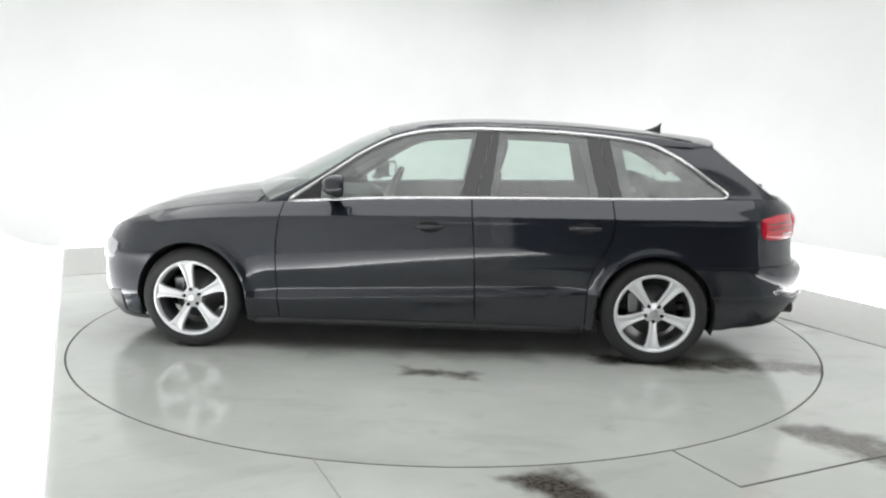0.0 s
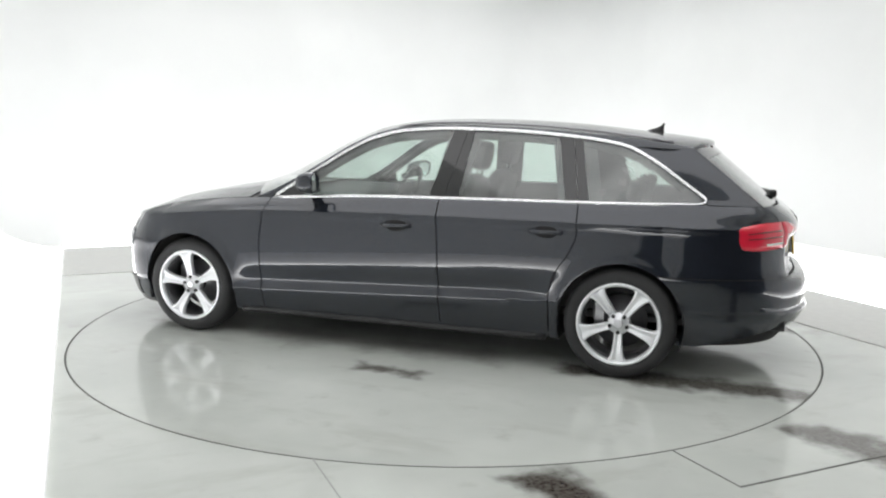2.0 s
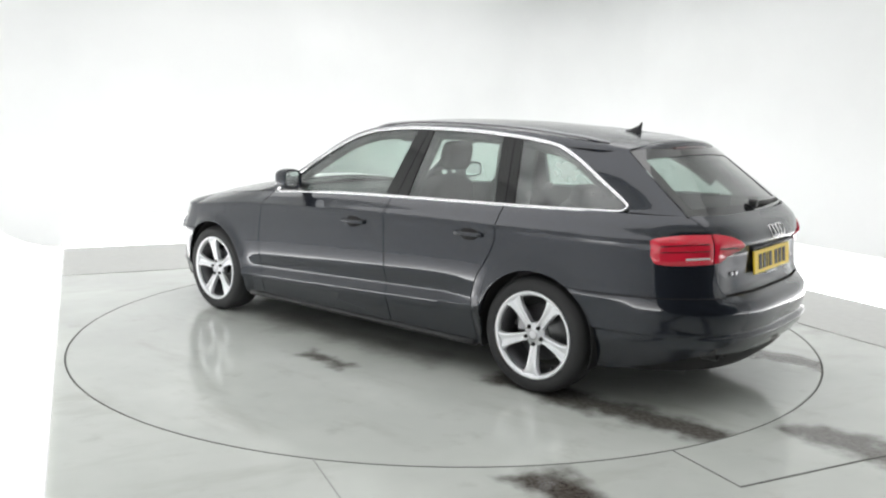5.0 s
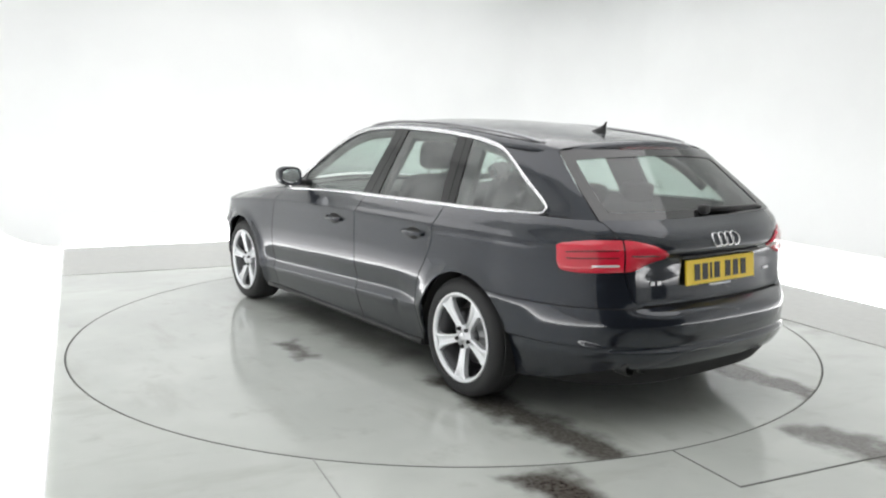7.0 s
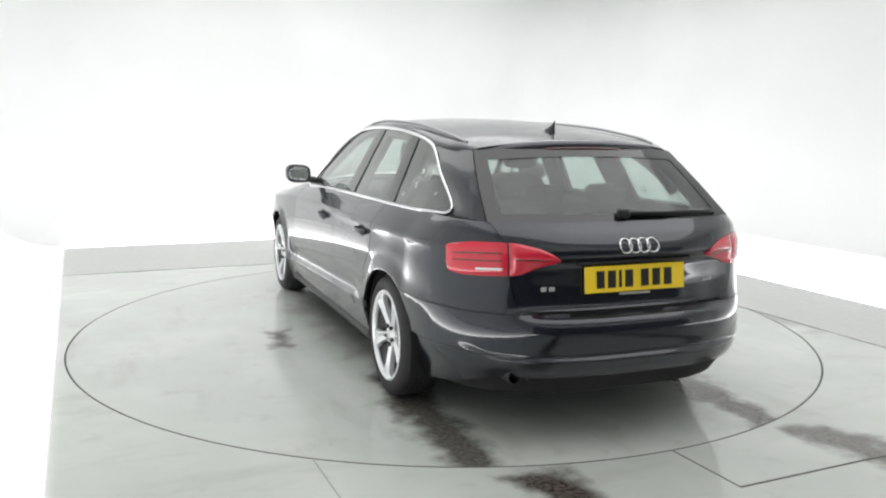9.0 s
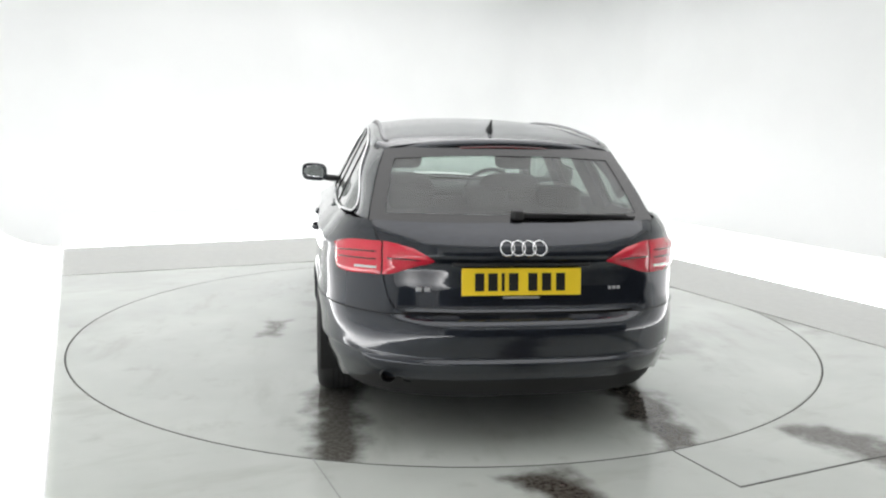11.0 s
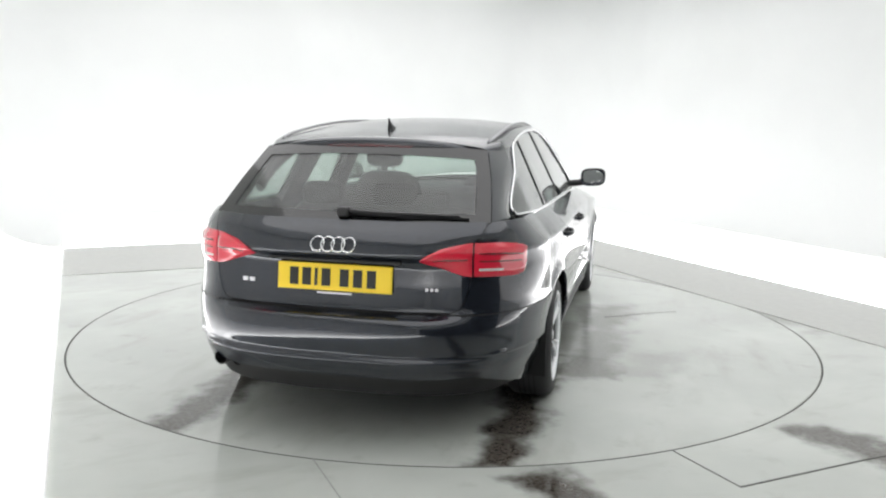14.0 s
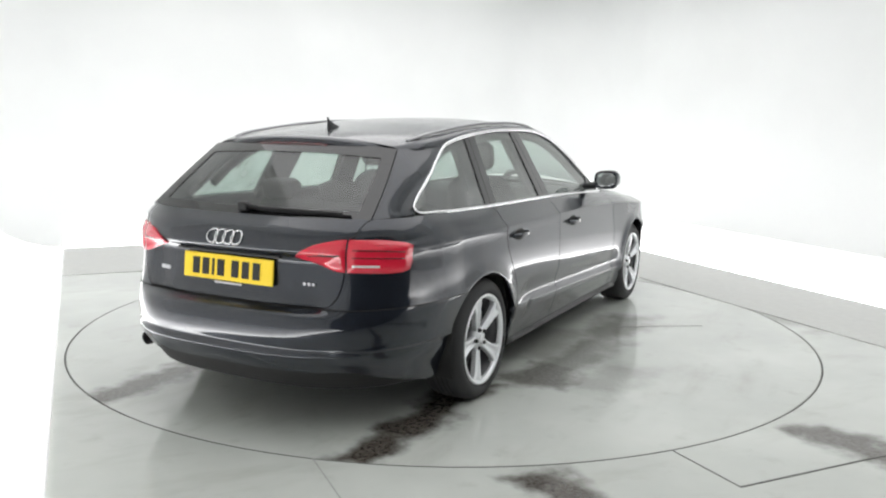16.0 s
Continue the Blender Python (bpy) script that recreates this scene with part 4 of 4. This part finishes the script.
    for k in range(5):
        a = 2 * math.pi * k / 5 + math.pi / 2
        bm = bmesh.new()
        add_lathe(bm, [(0.001, out - 0.013), (0.0085, out - 0.013), (0.0105, out - 0.018), (0.0105, out - 0.05), (0.001, out - 0.05)], 10, "y", False)
        for v in bm.verts:
            v.co += Vector((math.cos(a) * 0.050, 0, math.sin(a) * 0.050))
        part("wheel_bolt", put(bm), PLASTIC, wheel)
    bm = bmesh.new()                                # brake caliper
    add_box(bm, (0.115, 0.765, 0.05), (0.075, 0.075, 0.13), 0.015)
    ca = part("brake_caliper", bm, DISC, wheel)
    for v in ca.data.vertices:
        if side < 0:
            v.co.y = -v.co.y
        v.co += Vector((xa, 0, WZ))


def build_details(car, front, rear, tg, bumper, back):
    # handles: a pull bar over a dark bulge, coloured for the scoop's dark reflections
    for doors, x, z in ((front, 1.335, 0.792), (rear, 0.425, 0.806)):
        y = side_y(x, z)
        bm = bmesh.new()
        r = bmesh.ops.create_uvsphere(bm, u_segments=20, v_segments=10, radius=1, matrix=Matrix.Translation((x, y - 0.006, z)) @ Matrix.Diagonal((0.078, 0.0145, 0.040, 1)))
        tw = mirrored(bm)
        for o, b in zip(doors, (bm, tw)):
            part("scoop_dark_reflection", b, DARK, o)
        bm = bmesh.new()
        add_tube(bm, [Vector((x + dx, y + dy, z + 0.004)) for dx, dy in ((-0.095, -0.004), (-0.085, 0.020), (-0.05, 0.030), (0.0, 0.033), (0.05, 0.030), (0.085, 0.020), (0.095, -0.004))], 0.0125, 8, False, 0.6)
        tw = mirrored(bm)
        for o, b in zip(doors, (bm, tw)):
            part("door_handle", b, PAINT, o)
    # mirrors
    bm = bmesh.new()
    bmesh.ops.create_uvsphere(bm, u_segments=40, v_segments=26, radius=1)
    for v in bm.verts:
        p = v.co
        q = Vector([math.copysign(abs(c) ** 0.62, c) for c in p])
        k = 1.0 if q.x < 0 else 1 - 0.25 * q.x
        v.co = Vector((1.895 + q.x * 0.075 - 0.022 * q.y, 0.943 + q.y * 0.092, 1.030 + q.z * 0.066 * k + 0.006 * q.y))
        if q.x < -0.72:
            v.co.x = 1.895 - 0.72 * 0.075 - 0.022 * q.y + 0.026 * max(0.0, 1 - max(abs(q.y), abs(q.z)) ** 4)
    for f in bm.faces:
        f.smooth = True
    mirrors = both("door_mirror", bm, PAINT, car, "body-coloured door mirror")
    bm = bmesh.new()
    add_tube(bm, [(1.945, 0.765, 0.975), (1.93, 0.83, 0.982), (1.91, 0.90, 0.995)], 0.024, 8, False, 1.6)
    tw = mirrored(bm)
    for o, b in zip(mirrors, (bm, tw)):
        part("mirror_stalk", b, PLASTIC, o)
    bm = bmesh.new()
    bmesh.ops.create_uvsphere(bm, u_segments=24, v_segments=12, radius=1)
    for v in bm.verts:
        q = Vector([math.copysign(abs(c) ** 0.7, c) for c in v.co])
        v.co = Vector((1.852 + q.x * 0.003 - 0.020 * q.y, 0.943 + q.y * 0.074, 1.030 + q.z * 0.049))
    tw = mirrored(bm)
    for o, b in zip(mirrors, (bm, tw)):
        part("mirror_glass", b, MIRROR, o)
    # number plate with plain bars for its characters
    tilt = Matrix.Rotation(radians(6), 3, "Y")
    bm = bmesh.new()
    add_box(bm, (-0.905, 0, 0.737), (0.010, 0.524, 0.118), 0.003, tilt)
    plate = part("number_plate", bm, YELLOW, tg, "yellow rear number plate")
    ys = [0.185, 0.127, 0.083, 0.037, -0.047, -0.108, -0.170]
    for y, wd in zip(ys, (0.040, 0.040, 0.013, 0.040, 0.040, 0.040, 0.040)):
        bm = bmesh.new()
        add_box(bm, (-0.9115, y, 0.737), (0.003, wd, 0.076), 0, tilt)
        part("character_bar", bm, LETTER, plate)
    bm = bmesh.new()
    add_box(bm, (-0.902, 0, 0.812), (0.020, 0.60, 0.014), 0.005)
    part("plate_lamp_strip", bm, PLASTIC, tg)
    bm = bmesh.new()
    add_box(bm, (-0.906, 0.0, 0.668), (0.012, 0.16, 0.010), 0.003)
    part("plate_edge", bm, BADGE, tg)
    # four chrome rings
    for k in range(4):
        bm = bmesh.new()
        y = 0.0705 - 0.047 * k
        pts = []
        for i in range(28):
            a = 2 * math.pi * i / 28
            z = 0.884 + 0.030 * math.sin(a)
            pts.append(Vector((tail_x(z) - 0.006, y + 0.030 * math.cos(a), z)))
        add_tube(bm, pts, 0.0035, 6, True)
        part("ring", bm, CHROME, tg, "chrome ring")
    # model badges as plain bars
    for y0, n in ((0.44, 2), (-0.405, 3)):
        for k in range(n):
            bm = bmesh.new()
            y = y0 - (0.036 if n == 2 else 0.021) * k
            s = s_tail(y, 0.7)
            p = skin(s, 0.700, 0.004)
            add_box(bm, (p.x, math.copysign(p.y, y), 0.700), (0.006, 0.026 if n == 2 else 0.014, 0.019 if n == 2 else 0.014), 0.002)
            part("badge_bar", bm, BADGE, tg)
    # wiper
    bm = bmesh.new()
    add_tube(bm, [back(0.075, 0.0) + Vector((-0.030, 0, 0.012)), back(0.06, -0.35) + Vector((-0.024, 0, 0.012)), back(0.045, -0.80) + Vector((-0.014, 0, 0.006))], 0.008, 6)
    add_tube(bm, [back(0.07, 0.02) + Vector((-0.016, 0, 0.004)), back(0.05, -0.40) + Vector((-0.012, 0, 0.002)), back(0.03, -0.86) + Vector((-0.012, 0, 0.002))], 0.007, 6)
    add_box(bm, back(0.075, 0.0) + Vector((-0.022, 0, 0.008)), (0.045, 0.055, 0.045), 0.012)
    part("rear_wiper", bm, PLASTIC, tg, "black rear wiper")
    # rear bumper: lower black diffuser, lip and exhaust tips
    bm = bmesh.new()
    add_grid(bm, lambda u, v: skin(lerp(s_tail(0.60, 0.4), -1, u), lerp(0.262, 0.335, v), -0.035), steps(0, 1, 20), steps(0, 1, 5), (-1, 0, 0), mirror=True)
    part("diffuser", bm, PLASTIC, bumper, "black lower diffuser", 0.008)
    bm = bmesh.new()
    pts = [skin(s, 0.597, 0.001) for s in steps(s_corner_edge(-0.23), -1, 40)]
    pts += [Vector((p.x, -p.y, p.z)) for p in pts[-2::-1]]
    add_tube(bm, pts, 0.0022, 5)
    part("bumper_gap", bm, DARK, bumper)
    for y in (0.482, 0.570):
        bm = bmesh.new()
        add_lathe(bm, [(0.032, 0.0), (0.035, 0.004), (0.035, 0.24), (0.030, 0.24), (0.030, 0.004)], 28)
        for v in bm.verts:
            x, yy, z = v.co
            v.co = Vector((-0.874 + yy, y + x, 0.322 + z))
        bmesh.ops.recalc_face_normals(bm, faces=bm.faces)
        part("exhaust_tip", bm, PLASTIC, car, "dark steel exhaust tip")
    bm = bmesh.new()
    bmesh.ops.create_uvsphere(bm, u_segments=20, v_segments=10, radius=1, matrix=Matrix.Translation((-0.72, 0.15, 0.26)) @ Matrix.Diagonal((0.16, 0.45, 0.08, 1)))
    part("silencer", bm, DARK, car)
    # sill mouldings
    bm = bmesh.new()
    add_tube(bm, [Vector((x, side_y(x, 0.20) - 0.012, 0.185)) for x in steps(0.42, 2.42, 20)], 0.022, 8, False, 1.2)
    both("sill", bm, PLASTIC, car, "black sill moulding")
    # front wheel lip of the bumper spoiler
    bm = bmesh.new()
    pts = [skin(s, 0.172, -0.004) for s in steps(1.06, 2, 18)]
    pts += [Vector((p.x, -p.y, p.z)) for p in pts[-2::-1]]
    add_tube(bm, pts, 0.014, 6)
    part("front_lip", bm, PLASTIC, car)


def build_cabin(car):
    def blob(bm, c, s, n=0.55, turn=0.0):
        r = bmesh.ops.create_uvsphere(bm, u_segments=24, v_segments=14, radius=1)
        m = Matrix.Rotation(turn, 3, "Y")
        for v in r["verts"]:
            q = Vector([math.copysign(abs(k) ** n, k) for k in v.co])
            v.co = Vector(c) + m @ Vector((q.x * s[0], q.y * s[1], q.z * s[2]))
        for f in bm.faces:
            f.smooth = True
        return bm
    for y in (0.36, -0.36):
        bm = bmesh.new()
        blob(bm, (1.36, y, 0.52), (0.27, 0.25, 0.09))
        blob(bm, (1.08, y, 0.81), (0.080, 0.225, 0.28), 0.5, radians(-18))
        seat = part("front_seat", bm, CLOTH, car, "black cloth front seat")
        bm = bmesh.new()
        blob(bm, (0.955, y, 1.205), (0.045, 0.120, 0.088), 0.45, radians(-12))
        part("headrest", bm, CLOTH, seat)
        for dy in (-0.055, 0.055):
            bm = bmesh.new()
            add_tube(bm, [(0.985, y + dy, 1.05), (0.962, y + dy, 1.18)], 0.007, 6)
            part("headrest_post", bm, CHROME, seat)
    bm = bmesh.new()
    blob(bm, (0.42, 0, 0.52), (0.26, 0.64, 0.09))
    blob(bm, (0.10, 0, 0.76), (0.085, 0.63, 0.27), 0.5, radians(-20))
    bench = part("rear_bench", bm, CLOTH, car, "black cloth rear bench")
    for y in (0.40, 0.0, -0.40):
        bm = bmesh.new()
        blob(bm, (-0.01, y, 1.02), (0.045, 0.120, 0.060), 0.42, radians(-12))
        part("headrest", bm, CLOTH, bench)
    bm = bmesh.new()
    blob(bm, (2.15, 0, 0.80), (0.34, 0.70, 0.15), 0.45)
    part("dashboard", bm, CABIN, car, "black soft-touch dashboard")
    bm = bmesh.new()                                # wheel on the car's right
    pts = []
    for k in range(32):
        a = 2 * math.pi * k / 32
        p = Matrix.Rotation(radians(-24), 3, "Y") @ Vector((0, 0.185 * math.cos(a), 0.185 * math.sin(a)))
        pts.append(p + Vector((1.76, -0.36, 0.90)))
    add_tube(bm, pts, 0.015, 8, True)
    blob(bm, (1.78, -0.36, 0.90), (0.03, 0.08, 0.06))
    for a in (0, math.pi, -math.pi / 2):
        p = Matrix.Rotation(radians(-24), 3, "Y") @ Vector((0, 0.18 * math.cos(a), 0.18 * math.sin(a)))
        add_tube(bm, [Vector((1.78, -0.36, 0.90)), p + Vector((1.76, -0.36, 0.90))], 0.014, 6)
    part("steering_wheel", bm, CABIN, car, "black steering wheel")
    bm = bmesh.new()
    blob(bm, (1.66, 0, 1.305), (0.022, 0.115, 0.036))
    add_tube(bm, [(1.67, 0, 1.31), (1.71, 0, 1.375)], 0.010, 6)
    part("interior_mirror", bm, CABIN, car, "black interior mirror")
    bm = bmesh.new()
    add_box(bm, (1.0, 0, 0.33), (3.1, 1.50, 0.04), 0.01)
    part("cabin_floor", bm, CABIN, car)
    bm = bmesh.new()
    add_box(bm, (-0.32, 0, 0.86), (0.66, 1.24, 0.02), 0.006)
    part("load_cover", bm, CABIN, car, "black load-space cover")
    bm = bmesh.new()                                # door cards reach up to the glass
    add_grid(bm, lambda x, v: Vector((x, side_y(x, belt_z(x)) - 0.055 - 0.03 * math.sin(v * 3.14), lerp(0.36, belt_z(x) - 0.006, v))), steps(-0.40, 2.25, 24), steps(0, 1, 6), (0, -1, 0))
    both("door_card", bm, CABIN, car, "", 0.012)


def build_car():
    car = new("estate_car")
    tagged(car, "rain-damp blue-black estate car with silver trim on a turntable", "car")
    front, rear, tg, bumper, fb = build_lower_body(car)
    roof, back = build_upper_body(car)
    build_lamps(car, tg, fb)
    for xa in (0.0, WB):
        for side in (1, -1):
            turn = {(0.0, 1): math.pi, (WB, 1): radians(-7), (0.0, -1): radians(20), (WB, -1): radians(5)}[(xa, side)]
            build_wheel(car, xa, side, turn)
    build_details(car, front, rear, tg, bumper, back)
    build_cabin(car)
    return car


build_floor()
build_walls()
build_lights()
turntable = build_turntable()
estate_car = build_car()


# ---- the slow turn ----
def motions():
    table_rows, car_rows = [], []
    for k in range(17):
        turn = Matrix.Rotation(radians(174.93 - 7.006 * k), 4, "Z")
        table_rows.append((float(k), turn))
        car_rows.append((float(k), turn @ Matrix.Translation((-AXLE[0], -AXLE[1], 0.0))))
    walk(turntable, table_rows)
    walk(estate_car, car_rows)


motions()
